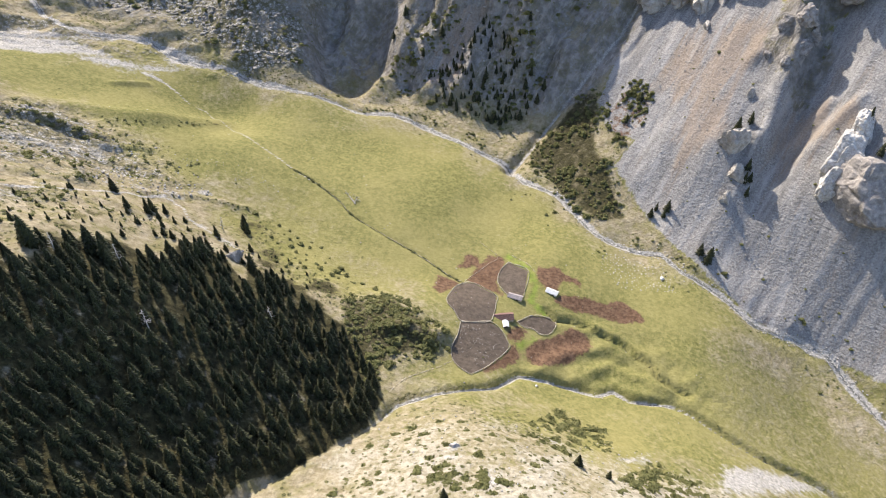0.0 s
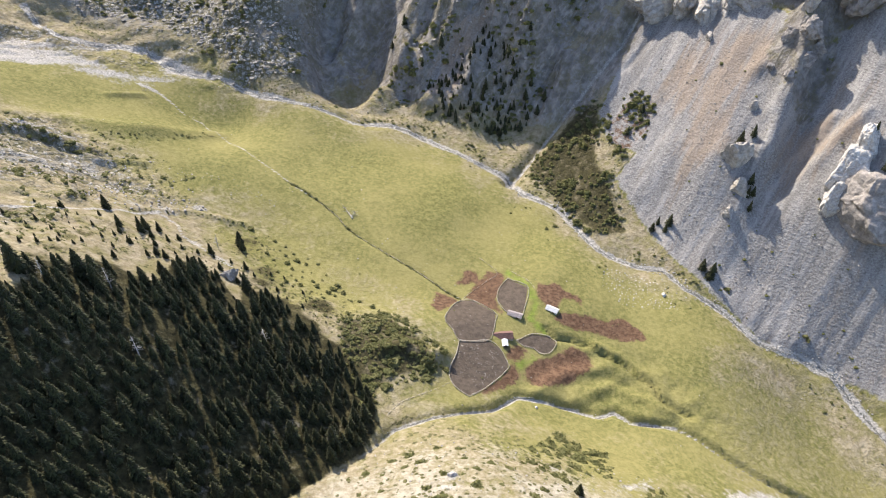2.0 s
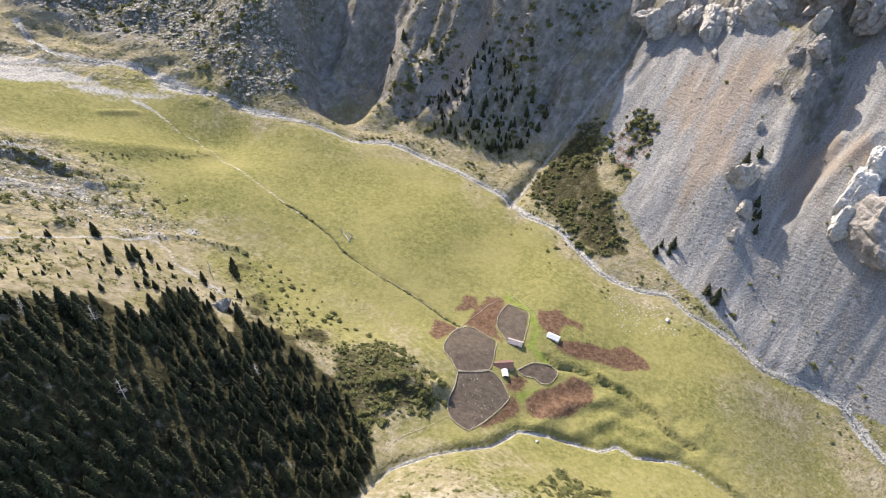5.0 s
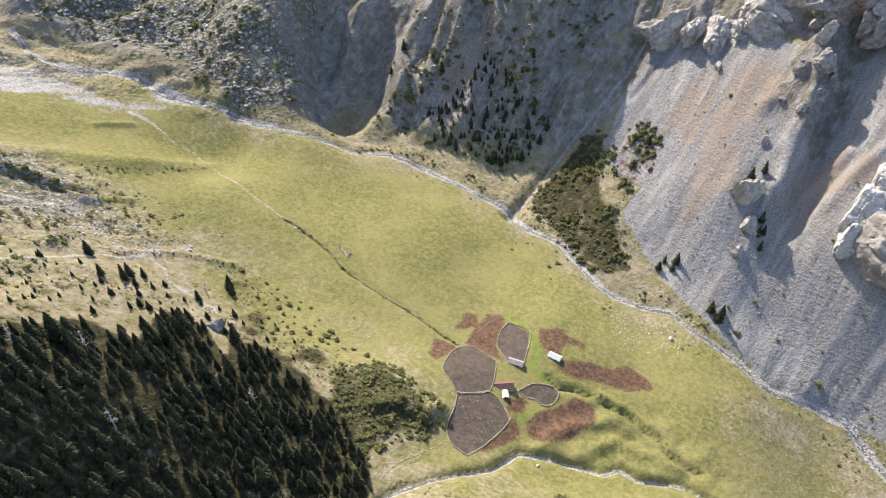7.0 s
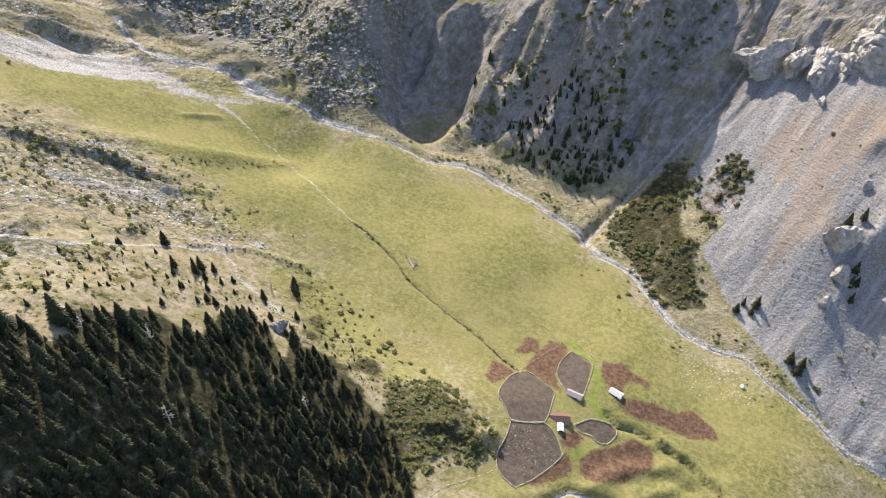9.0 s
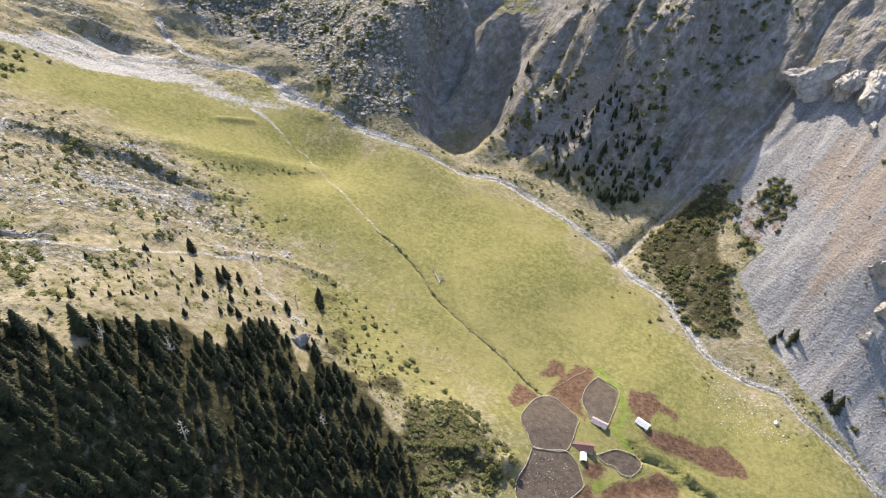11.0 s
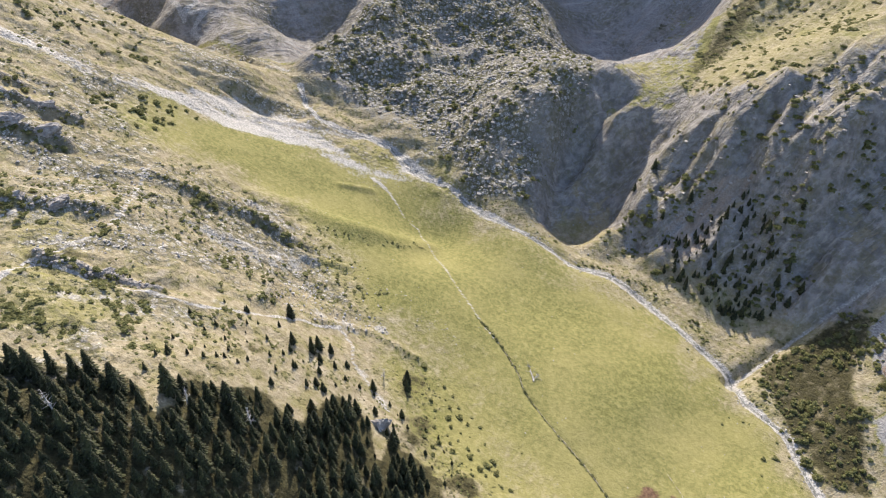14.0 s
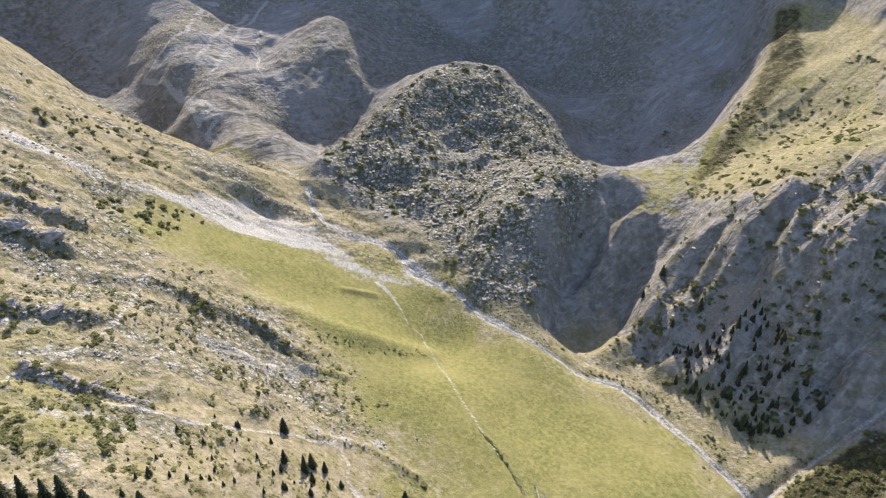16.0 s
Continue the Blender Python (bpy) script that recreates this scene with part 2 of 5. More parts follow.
# ---- the lie of the land: lines of equal kind through the valley, x, y and height in metres ----
RIVER = [
    (-263, 379, 61), (-252, 369, 56), (-238, 360, 52), (-224, 361, 48), (-208, 371, 42), (-192, 371, 38), (-178, 364, 33), (-150, 361, 29),
    (-128, 353, 25), (-106, 349, 23), (-88, 349, 18), (-70, 346, 11), (-50, 351, 6), (-32, 347, 2), (-14, 337, 0), (2, 328, -2), (19, 320, -5),
    (29, 305, -6), (47, 294, -7), (55, 281, -8), (65, 265, -9), (77, 259, -11), (96, 255, -12), (105, 243, -13), (122, 232, -17), (135, 220, -22),
    (156, 216, -29), (170, 210, -32), (178, 194, -37), (186, 180, -40), (215, 150, -52), (260, 100, -70),
]
CREEK = [
    (-64, 88, 42), (-49, 109, 32), (-40, 116, 28), (-32, 125, 24), (-24, 137, 20), (-9, 146, 16), (10, 156, 7),
    (21, 167, 0), (36, 168, -5), (54, 165, -8), (60, 168, -9), (66, 164, -9), (85, 163, -11), (93, 159, -12),
    (105, 151, -15), (115, 146, -18), (136, 140, -25), (160, 130, -35), (200, 120, -50),
]
MEADOW = [
    (-140, 325, 15), (-110, 318, 18), (-70, 310, 12), (-90, 295, 17), (-50, 290, 11), (-10, 285, 5), (0, 265, 1),
    (40, 270, -6), (40, 245, -1), (80, 235, -10), (120, 205, -16), (150, 180, -34), (70, 255, -9), (100, 215, -11),
]
MEADOW_EDGE = [
    (-117, 284, 26), (-77, 258, 16), (-41, 233, 10), (-3, 214, 3), (-20, 255, 6), (10, 235, 0),
]
CORRALS = [
    (-2, 200, 7), (0, 172, 8), (12, 178, 3), (20, 222, 1), (30, 196, -2), (45, 212, -2), (60, 190, -8),
    (90, 188, -10), (70, 205, -8), (120, 170, -20), (75, 175, -10),
]
HILL_FOOT = [
    (-20, 160, 16), (-25, 187, 15), (-45, 203, 12), (-65, 222, 14), (-92, 245, 19), (-115, 262, 28),
]
HILL_FLANK = [
    (-45, 150, 24), (-60, 178, 27), (-80, 198, 27), (-105, 218, 29), (-130, 238, 34), (-30, 140, 21),
]
HILL_BROW = [
    (-70, 130, 43), (-90, 152, 54), (-110, 172, 57), (-131, 195, 57), (-150, 215, 53),
]
HILL_TOP = [
    (-95, 105, 63), (-115, 120, 88), (-140, 132, 94), (-165, 142, 96), (-190, 165, 94), (-212, 200, 91), (-240, 215, 95),
    (-180, 195, 80),
]
HILL_SOUTH = [
    (-75, 95, 48), (-85, 70, 69), (-120, 60, 97), (-160, 90, 107), (-200, 110, 107),
]
WEST_SLOPE = [
    (-250, 180, 107), (-280, 240, 102), (-315, 275, 108), (-350, 250, 133), (-300, 170, 134), (-400, 200, 179),
]
WEST_BENCH = [
    (-165, 255, 45), (-195, 290, 47), (-215, 325, 49), (-250, 320, 61), (-160, 290, 38), (-230, 260, 72), (-185, 335, 36),
    (-270, 340, 62), (-290, 310, 85),
]
NEAR_SPUR = [
    (0, 112, 36), (-20, 104, 36), (30, 105, 33), (60, 120, 13), (100, 132, -7), (40, 140, 6), (0, 135, 23),
    (0, 60, 58), (60, 60, 50), (-50, 60, 58), (130, 120, -16), (20, 80, 49),
]
SCREE_FOOT = [
    (106, 266, -6), (140, 250, -10), (180, 236, -5), (88, 285, -5), (75, 310, 3),
]
SCREE_MID = [
    (125, 300, 23), (155, 287, 22), (185, 262, 30), (100, 330, 22), (75, 350, 17), (140, 325, 41),
]
SCREE_TOP = [
    (130, 372, 57), (165, 350, 70), (195, 320, 67), (220, 290, 75), (97, 409, 51), (110, 390, 51),
]
RAVINE = [
    (40, 346, 1), (57, 364, 15), (73, 378, 30), (86, 392, 40),
]
NORTH_WALL = [
    (-40, 385, 12), (-18, 384, 18), (-16, 396, 27), (-26, 374, 9), (-8, 416, 54), (-28, 408, 34), (-40, 401, 32), (-36, 426, 50), (-2, 415, 51), (35, 409, 64), (20, 393, 36), (50, 410, 50), (10, 375, 14),
    (28, 357, -1), (-140, 402, 53), (-175, 395, 42), (-185, 410, 47), (-218, 402, 46),

]
HILL_CREST = [(-266, 397, 68), (-268, 429, 76), (-262, 450, 73), (-270, 474, 85), (-269, 502, 92), (-252, 548, 104), (-225, 565, 101), (-193, 565, 85), (-162, 562, 66)]
HILL_BACK = [(-297, 432, 50), (-290, 482, 58), (-299, 539, 74), (-277, 597, 87), (-239, 620, 82), (-195, 616, 68)]
HILL_FACE = [(-246, 401, 59), (-230, 432, 62), (-235, 489, 77), (-203, 509, 71), (-178, 448, 54), (-158, 488, 60), (-203, 386, 46)]
GORGE = [(-275, 393, 66), (-329, 438, 66), (-375, 477, 73), (-427, 527, 93), (-455, 577, 116), (-481, 626, 139)]
GORGE_EAST = [(-341, 467, 46), (-354, 511, 81), (-358, 542, 97), (-377, 581, 119), (-361, 601, 102), (-331, 561, 77), (-319, 524, 56)]
ZIG_SPUR = [(-532, 556, 144), (-497, 490, 117), (-456, 452, 92), (-405, 426, 76), (-353, 409, 69), (-308, 391, 65), (-395, 469, 82), (-440, 502, 101)]
SPUR_DALE = [(-623, 501, 155), (-575, 486, 106), (-525, 458, 77), (-449, 428, 55), (-389, 406, 50), (-640, 465, 109), (-574, 443, 80)]
HEAD_WALL = [(-464, 668, 156), (-374, 673, 107), (-318, 713, 100), (-247, 737, 96), (-173, 740, 103), (-114, 728, 110), (-71, 735, 113), (-377, 737, 154), (-297, 776, 154), (-211, 791, 157), (-128, 789, 161), (-69, 793, 164)]
CIRQUE = [(-107, 580, 32), (-116, 610, 45), (-138, 648, 65), (-86, 578, 44), (-88, 620, 58), (-87, 664, 82), (-186, 656, 56), (-69, 684, 89), (-56, 728, 115), (-134, 560, 39), (-68, 580, 49), (-60, 611, 60), (-51, 638, 73), (-44, 666, 87), (-43, 700, 105)]
SPUR_EDGE = [(-56, 521, 63), (-55, 528, 67), (-47, 559, 79), (-39, 593, 90), (-33, 628, 102), (-32, 662, 116), (-34, 705, 135), (-41, 753, 155)]
SPUR_TOP = [(1, 644, 114), (-2, 701, 134), (25, 627, 123), (30, 565, 100), (-1, 571, 90), (43, 659, 136), (47, 582, 113), (-20, 540, 77), (71, 614, 132)]
BEHIND_CREST = [(-371, 386, 68), (-422, 393, 75), (-497, 387, 103), (-556, 396, 121)]
WEST_CREST = [(-466, 339, 137), (-427, 345, 115), (-367, 347, 95), (-307, 347, 82), (-280, 350, 75)]
OUTER = [
    (-700, 300, 330), (-620, 760, 330), (-330, 840, 320), (-480, 810, 330), (0, 860, 255), (-150, 860, 275), (250, 700, 290), (400, 500, 290), (380, 350, 230),
    (350, 200, 120), (330, 80, -30), (120, -60, 20), (0, -80, 90), (-150, -60, 160), (-300, 0, 200), (-450, 100, 260),
]
BOULDER_HILL = [(-105, 381, 29), (-107, 395, 36), (-106, 409, 44), (-105, 422, 53), (-97, 441, 61), (-81, 468, 67), (-115, 442, 67), (-124, 394, 47), (-130, 426, 65), (-119, 368, 32)]
GULCH = [(-83, 376, 4), (-69, 383, 3), (-92, 390, 10), (-96, 410, 19), (-98, 425, 32), (-97, 439, 44), (-87, 456, 52), (-80, 441, 43), (-66, 441, 42), (-69, 477, 57), (-70, 500, 60), (-59, 399, 17)]
EAST_SPUR = [(-52, 424, 32), (-54, 442, 43), (-56, 465, 56), (-53, 487, 62), (-44, 445, 46)]
PASTURE_EDGE = [(-17, 450, 78), (13, 452, 89), (31, 461, 101), (42, 468, 107), (-32, 452, 68), (12, 425, 73)]
LINES = [RIVER, CREEK, MEADOW, MEADOW_EDGE, CORRALS, HILL_FOOT, HILL_FLANK, HILL_BROW, HILL_TOP, HILL_SOUTH, WEST_SLOPE, WEST_BENCH,
         NEAR_SPUR, SCREE_FOOT, SCREE_MID, SCREE_TOP, RAVINE, NORTH_WALL, HILL_CREST, HILL_BACK, HILL_FACE, GORGE, GORGE_EAST, ZIG_SPUR, SPUR_DALE, HEAD_WALL, CIRQUE, SPUR_EDGE, SPUR_TOP, WEST_CREST, OUTER, BOULDER_HILL, GULCH, EAST_SPUR, PASTURE_EDGE]
KNOTS = np.array([p for line in LINES for p in line], float)


def bend(r2):
    return 0.5 * r2 * np.log(r2 + 1e-9)


def thin_plate(knots):
    """The smooth sheet through the lines."""
    at, n = knots[:, :2] / 100, len(knots)
    left = bend(((at[:, None] - at[None]) ** 2).sum(-1)) + np.eye(n) * 0.002
    flat = np.c_[np.ones(n), at]
    return at, np.linalg.solve(np.block([[left, flat], [flat.T, np.zeros((3, 3))]]), np.r_[knots[:, 2], 0, 0, 0])


PLATE_AT, PLATE = thin_plate(KNOTS)


def plate(x, y):
    out = np.empty(len(x))
    for a in range(0, len(x), 20000):
        q = np.c_[x[a:a + 20000], y[a:a + 20000]] / 100
        r2 = (q[:, :1] - PLATE_AT[:, 0]) ** 2 + (q[:, 1:] - PLATE_AT[:, 1]) ** 2
        out[a:a + 20000] = bend(r2) @ PLATE[:-3] + PLATE[-3] + q @ PLATE[-2:]
    return out


def lattice(ix, iy, seed):
    h = (ix * 374761393 + iy * 668265263 + seed * 974711) & 0xFFFFFFFF
    h = ((h ^ (h >> 13)) * 1274126177) & 0xFFFFFFFF
    return ((h ^ (h >> 16)) & 0xFFFF) / 65535.0


def value_noise(x, y, seed):
    ix, iy = np.floor(x).astype(np.int64), np.floor(y).astype(np.int64)
    fx, fy = x - ix, y - iy
    fx, fy = fx * fx * fx * (fx * (fx * 6 - 15) + 10), fy * fy * fy * (fy * (fy * 6 - 15) + 10)
    a, b = lattice(ix, iy, seed), lattice(ix + 1, iy, seed)
    c, d = lattice(ix, iy + 1, seed), lattice(ix + 1, iy + 1, seed)
    return (a + (b - a) * fx) * (1 - fy) + (c + (d - c) * fx) * fy


def fbm(x, y, size, octaves=4, seed=1, ridged=False):
    """Rolling noise of about -1 to 1; ridged noise has sharp crests."""
    total, amp, norm = np.zeros(len(x)), 1.0, 0.0
    for o in range(octaves):
        c, s = math.cos(0.7 * o), math.sin(0.7 * o)
        u, v = (x * c - y * s) / size * 2 ** o, (x * s + y * c) / size * 2 ** o
        n = value_noise(u + 17.3 * o, v - 9.1 * o, seed + o) * 2 - 1
        total += amp * ((1 - 2 * np.abs(n)) if ridged else n)
        norm += amp
        amp *= 0.5
    return total / norm


def along(x, y, line):
    """Distance of points from an open line, and how far along it they lie (0 to 1)."""
    best, where = np.full(len(x), 1e9), np.zeros(len(x))
    pts = [np.array(p[:2], float) for p in line]
    for i, (a, b) in enumerate(zip(pts, pts[1:])):
        d = b - a
        t = np.clip(((x - a[0]) * d[0] + (y - a[1]) * d[1]) / (d @ d), 0, 1)
        r = np.hypot(x - a[0] - t * d[0], y - a[1] - t * d[1])
        near = r < best
        best[near], where[near] = r[near], (i + t[near]) / (len(pts) - 1)
    return best, where


def inside(x, y, ring, soft):
    """1 inside a ring of corners, 0 outside, with an edge soft metres wide."""
    odd = np.zeros(len(x), bool)
    for (ax, ay), (bx, by) in zip(ring, ring[1:] + ring[:1]):
        odd ^= ((ay > y) != (by > y)) & (x < (bx - ax) * (y - ay) / ((by - ay) or 1e-9) + ax)
    d, _ = along(x, y, ring + ring[:1])
    return np.clip(0.5 + np.where(odd, d, -d) / soft, 0, 1)


def curve_through(line, step):
    """A smooth line of points about step metres apart (Catmull-Rom)."""
    p = [np.array(q, float) for q in line]
    p = [2 * p[0] - p[1], *p, 2 * p[-1] - p[-2]]
    out = []
    for a, b, c, d in zip(p, p[1:], p[2:], p[3:]):
        n = max(1, int(np.linalg.norm(c - b) / step))
        for i in range(n):
            t = i / n
            out.append(0.5 * (2 * b + (c - a) * t + (2 * a - 5 * b + 4 * c - d) * t * t + (3 * b - a - 3 * c + d) * t ** 3))
    return [*out, p[-2]]


# ---- the plan: what grows or lies where, and where shade is painted (corners in metres) ----
GREEN = [(-182, 362), (-150, 354), (-112, 341), (-64, 344), (-12, 330), (22, 305), (50, 278), (64, 258), (100, 240), (130, 215), (168, 203),
         (182, 180), (220, 140), (190, 115), (140, 128), (100, 128), (60, 132), (30, 142), (0, 148), (-20, 150), (-10, 175), (-20, 184), (-43, 201), (-66, 211),
         (-92, 236), (-112, 246), (-136, 250), (-166, 264), (-194, 274), (-221, 268), (-249, 256), (-272, 262), (-282, 290), (-250, 322), (-200, 342)]
SCREE_WALL = [(92, 414), (108, 406), (124, 396), (140, 384), (156, 379), (172, 373), (190, 362), (215, 345), (400, 400), (300, 600), (100, 600)]
ROCKY = [(148, 345), (165, 364), (186, 352), (184, 330), (168, 310), (155, 318)]
RUST = [(126, 374), (138, 369), (167, 348), (157, 340), (133, 328), (127, 303), (113, 297), (102, 312), (113, 329), (98, 343), (108, 362)]
RIBS = [(164, 313), (175, 308), (183, 301), (186, 287), (168, 291), (162, 283), (152, 281), (155, 300)]
PASTURE = [(-54, 517), (-46, 545), (-37, 584), (-31, 659), (-35, 710), (18, 717), (42, 673), (51, 490), (22, 458), (-8, 452), (-38, 465)]
BELT_UPPER = [(-285, 217), (-251, 201), (-237, 212), (-229, 223), (-218, 231), (-208, 238), (-194, 243), (-184, 255)]
BELT_LOWER = [(-225, 164), (-220, 178), (-207, 194), (-196, 196), (-187, 203), (-165, 225), (-143, 240)]
KNOLL = [(-205, 268), (-192, 278), (-178, 280), (-162, 287), (-149, 299), (-140, 314)]
BANKS = [[(-195, 243), (-185, 250), (-176, 250), (-166, 248)], [(-164, 251), (-152, 259)], [(-193, 316), (-181, 328)]]
STEP = [(-137, 220), (-132, 227), (-124, 233), (-114, 235), (-103, 236)]
SCARPS = [([(-292, 212), (-283, 217)], 2.6), ([(-275, 198), (-266, 204), (-260, 206), (-252, 213)], 4.0), ([(-302, 225), (-293, 230)], 2.2), ([(-280, 218), (-273, 225), (-265, 230)], 3.2),
          ([(-234, 167), (-227, 174), (-220, 180), (-209, 191)], 2.8), ([(-199, 158), (-185, 163), (-177, 169), (-167, 173)], 3.4),
          ([(-228, 228), (-212, 235), (-203, 238), (-197, 246), (-185, 251), (-171, 254)], 1.8), ([(-151, 203), (-155, 212), (-163, 222)], 1.8)]
STONY = [[(-271, 197), (-256, 197), (-243, 199), (-235, 208), (-231, 221), (-221, 233)], [(-208, 162), (-200, 168), (-194, 178), (-191, 189), (-179, 197), (-170, 212)]]
UPPER_PATH = [(-233, 234), (-218, 212), (-205, 195), (-200, 181), (-199, 169), (-198, 159), (-196, 150), (-193, 138)]
BOULDERS = [(-262, 388), (-272, 430), (-275, 500), (-256, 555), (-222, 570), (-180, 560), (-122, 535), (-104, 480), (-96, 440), (-98, 415), (-104, 392), (-104, 368), (-137, 356), (-150, 372), (-205, 394)]
GULLY_ROCK = [(-79, 104), (-77, 111), (-66, 121), (-57, 136), (-52, 132), (-52, 122), (-59, 110), (-69, 104)]
DITCH = [(34, 204), (38, 200), (45, 200), (54, 197), (62, 193), (68, 190), (72, 186), (78, 181), (80, 176), (85, 172), (92, 169)]
FOOTPATH = [(-195, 141), (-200, 154), (-191, 157), (-179, 161), (-169, 166), (-154, 178), (-146, 195), (-141, 209), (-132, 223), (-124, 220), (-118, 211), (-108, 206), (-96, 200)]
BARE = [(30, 126, 4, 0.6), (62, 127, 5, 0.6), (103, 130, 9, 0.75), (8, 98, 6, 0.6), (-100, 203, 5, 0.55), (-112, 209, 4, 0.55), (-132, 228, 7, 0.6), (-122, 238, 6, 0.55), (-3, 112, 4, 0.6), (-140, 222, 5, 0.55), (-270, 205, 9, 0.5), (-245, 190, 8, 0.5), (-205, 168, 7, 0.5)]
FLANK = [(-112, 225), (-95, 238), (-60, 214), (-40, 199), (-50, 182), (-72, 186), (-95, 202)]
THICKET = [[(29, 328), (42, 342), (65, 368), (73, 356), (69, 322), (74, 311), (82, 276), (64, 274), (47, 295)], [(75, 345), (91, 358), (98, 344), (98, 332), (81, 318), (73, 334)],
           [(-53, 186), (-31, 193), (-12, 178), (-14, 165), (-26, 159), (-37, 145), (-47, 167)]]
SCREE = [(100, 404), (84, 378), (71, 352), (75, 333), (88, 320), (77, 308), (90, 280), (100, 262), (116, 243), (136, 222), (166, 212), (190, 195), (270, 120), (330, 260),
         (260, 330), (200, 345), (165, 360), (140, 384)]
CRAGS = [(-420, 410), (-330, 405), (-285, 400), (-262, 385), (-205, 392), (-160, 384), (-112, 366), (-80, 366), (-45, 372), (20, 364), (42, 356), (58, 366), (78, 386), (98, 404), (140, 384), (165, 335),
         (200, 300), (330, 260), (500, 500), (0, 900), (-700, 900), (-800, 420), (-560, 390)]
APRON = [(-91, 385), (-74, 395), (-61, 388), (-51, 373), (-36, 370), (-22, 363), (-3, 350), (17, 343), (25, 337), (19, 328), (-17, 344), (-43, 353), (-70, 355), (-87, 357)]
# next two rings: dark scrub and rock, with their shade painted into the cover
FACE_SHADE = [(-53, 453), (-29, 445), (-8, 428), (14, 432), (34, 431), (47, 437), (58, 409), (41, 393), (20, 395), (-1, 410), (-17, 406), (-35, 402), (-45, 390), (-58, 429)]
BOWL_SHADE = [(-150, 640), (-85, 660), (-62, 560), (-70, 520), (-110, 535)]
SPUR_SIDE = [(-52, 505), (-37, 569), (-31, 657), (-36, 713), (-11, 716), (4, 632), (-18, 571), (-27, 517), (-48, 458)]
SCAR = [(-13, 407), (5, 410), (4, 404), (-8, 391), (-10, 378), (-17, 373), (-33, 376), (-26, 392)]
FACE_LINES = [([(-4, 402), (0, 380), (-3, 362)], 3, 8), ([(-62, 370), (-56, 386)], 4, 8), ([(-70, 451), (-75, 441), (-83, 422), (-86, 407), (-81, 394)], 7, 6), ([(-36, 445), (-39, 430), (-48, 416), (-48, 400), (-47, 387)], 5, 6),
              ([(-1, 441), (-8, 433), (-13, 419)], 2, 6), ([(44, 436), (40, 420), (31, 398), (24, 386)], 6, 7), ([(6, 452), (14, 430), (8, 410)], 5, 5),
              ([(-59, 445), (-66, 418), (-60, 394), (-44, 378)], -6, 6), ([(-18, 438), (-31, 418), (-38, 402)], -5, 5), ([(64, 430), (47, 400), (40, 380)], -7, 7), ([(16, 445), (0, 420), (4, 400)], -4, 5), ([(-100, 440), (-101, 415), (-97, 392), (-92, 376)], -5, 6)]
FOREST = [(-35, 127), (-31, 138), (-33, 148), (-44, 164), (-58, 173), (-73, 185), (-83, 183), (-95, 188), (-105, 186), (-107, 176), (-116, 164), (-121, 153), (-126, 146), (-124, 137), (-133, 134), (-145, 128), (-152, 124), (-163, 119), (-178, 105), (-150, 55), (-100, 45), (-72, 84), (-61, 98), (-46, 113)]
CLEARINGS = [[(-148, 150), (-144, 157), (-127, 139), (-121, 129), (-127, 131), (-139, 139)], [(-121, 164), (-114, 187), (-105, 170), (-104, 164), (-111, 161)], [(-103, 199), (-92, 195), (-82, 176), (-86, 173), (-92, 181)]]
SPUR_GRAVEL = [[(93, 135), (114, 141), (142, 141), (149, 138), (85, 115)], [(49, 123), (69, 134), (63, 123), (48, 117)], [(-8, 107), (1, 111), (7, 109), (-4, 104)]]
SPUR_MATS = [[(21, 133), (34, 147), (50, 142), (49, 127), (32, 118), (22, 121)], [(48, 107), (66, 124), (79, 122), (77, 112), (48, 101)], [(-17, 101), (-2, 101), (10, 97), (2, 93), (-16, 93)]]
ZIGZAG = [[(-508, 569), (-496, 525), (-477, 497), (-485, 461), (-489, 453), (-456, 448), (-396, 437), (-400, 423), (-387, 434), (-389, 420), (-382, 416)], [(-456, 448), (-429, 441), (-404, 434)], [(-442, 448), (-404, 425), (-397, 421)], [(-478, 574), (-471, 534), (-447, 476)], [(-478, 603), (-466, 555), (-429, 474)]]
SCREE_LINES = [([(175, 308), (166, 303), (158, 297)], 2.6, 3.0), ([(186, 300), (175, 295), (167, 288)], 2.6, 3.0), ([(177, 303), (169, 297), (162, 292)], -2.4, 2.2), ([(163, 316), (157, 307), (154, 295)], -2.6, 2.2), ([(168, 340), (156, 342), (146, 339)], 3.0, 4.0), ([(104, 394), (95, 382), (87, 374)], -1.6, 1.6), ([(146, 311), (143, 304)], -2.0, 3.0)]
FAN_BED = [(-341, 249), (-335, 260), (-314, 266), (-296, 272), (-287, 290), (-283, 312), (-277, 335), (-259, 349), (-238, 351), (-220, 349), (-199, 343), (-188, 338), (-203, 335), (-222, 330), (-242, 317), (-252, 302), (-270, 297), (-284, 280), (-299, 263), (-316, 254), (-335, 243)]
TERRACES = [[(28, 171), (43, 183), (59, 188)], [(45, 171), (60, 179), (75, 174), (83, 170)], [(55, 198), (67, 194), (75, 185), (80, 178)]]
FAN = [(-172, 364), (-178, 358), (-182, 350), (-188, 340), (-202, 336), (-222, 338), (-247, 335), (-266, 322), (-279, 298), (-292, 274), (-314, 260), (-338, 250)]
TRACK = [(-186, 338), (-176, 337), (-167, 332), (-160, 327), (-151, 326), (-138, 313), (-123, 300), (-110, 288), (-98, 280), (-87, 272), (-78, 267)]
FIELD_WALL = [(-80, 269), (-65, 257), (-58, 249), (-41, 238), (-24, 229), (-8, 218), (-4, 216)]
CORRAL_A = [(-3, 214), (2, 215), (12, 208), (12, 203), (11, 196), (9, 191), (2, 188), (-3, 187), (-6, 192), (-9, 196), (-9, 201), (-6, 210)]
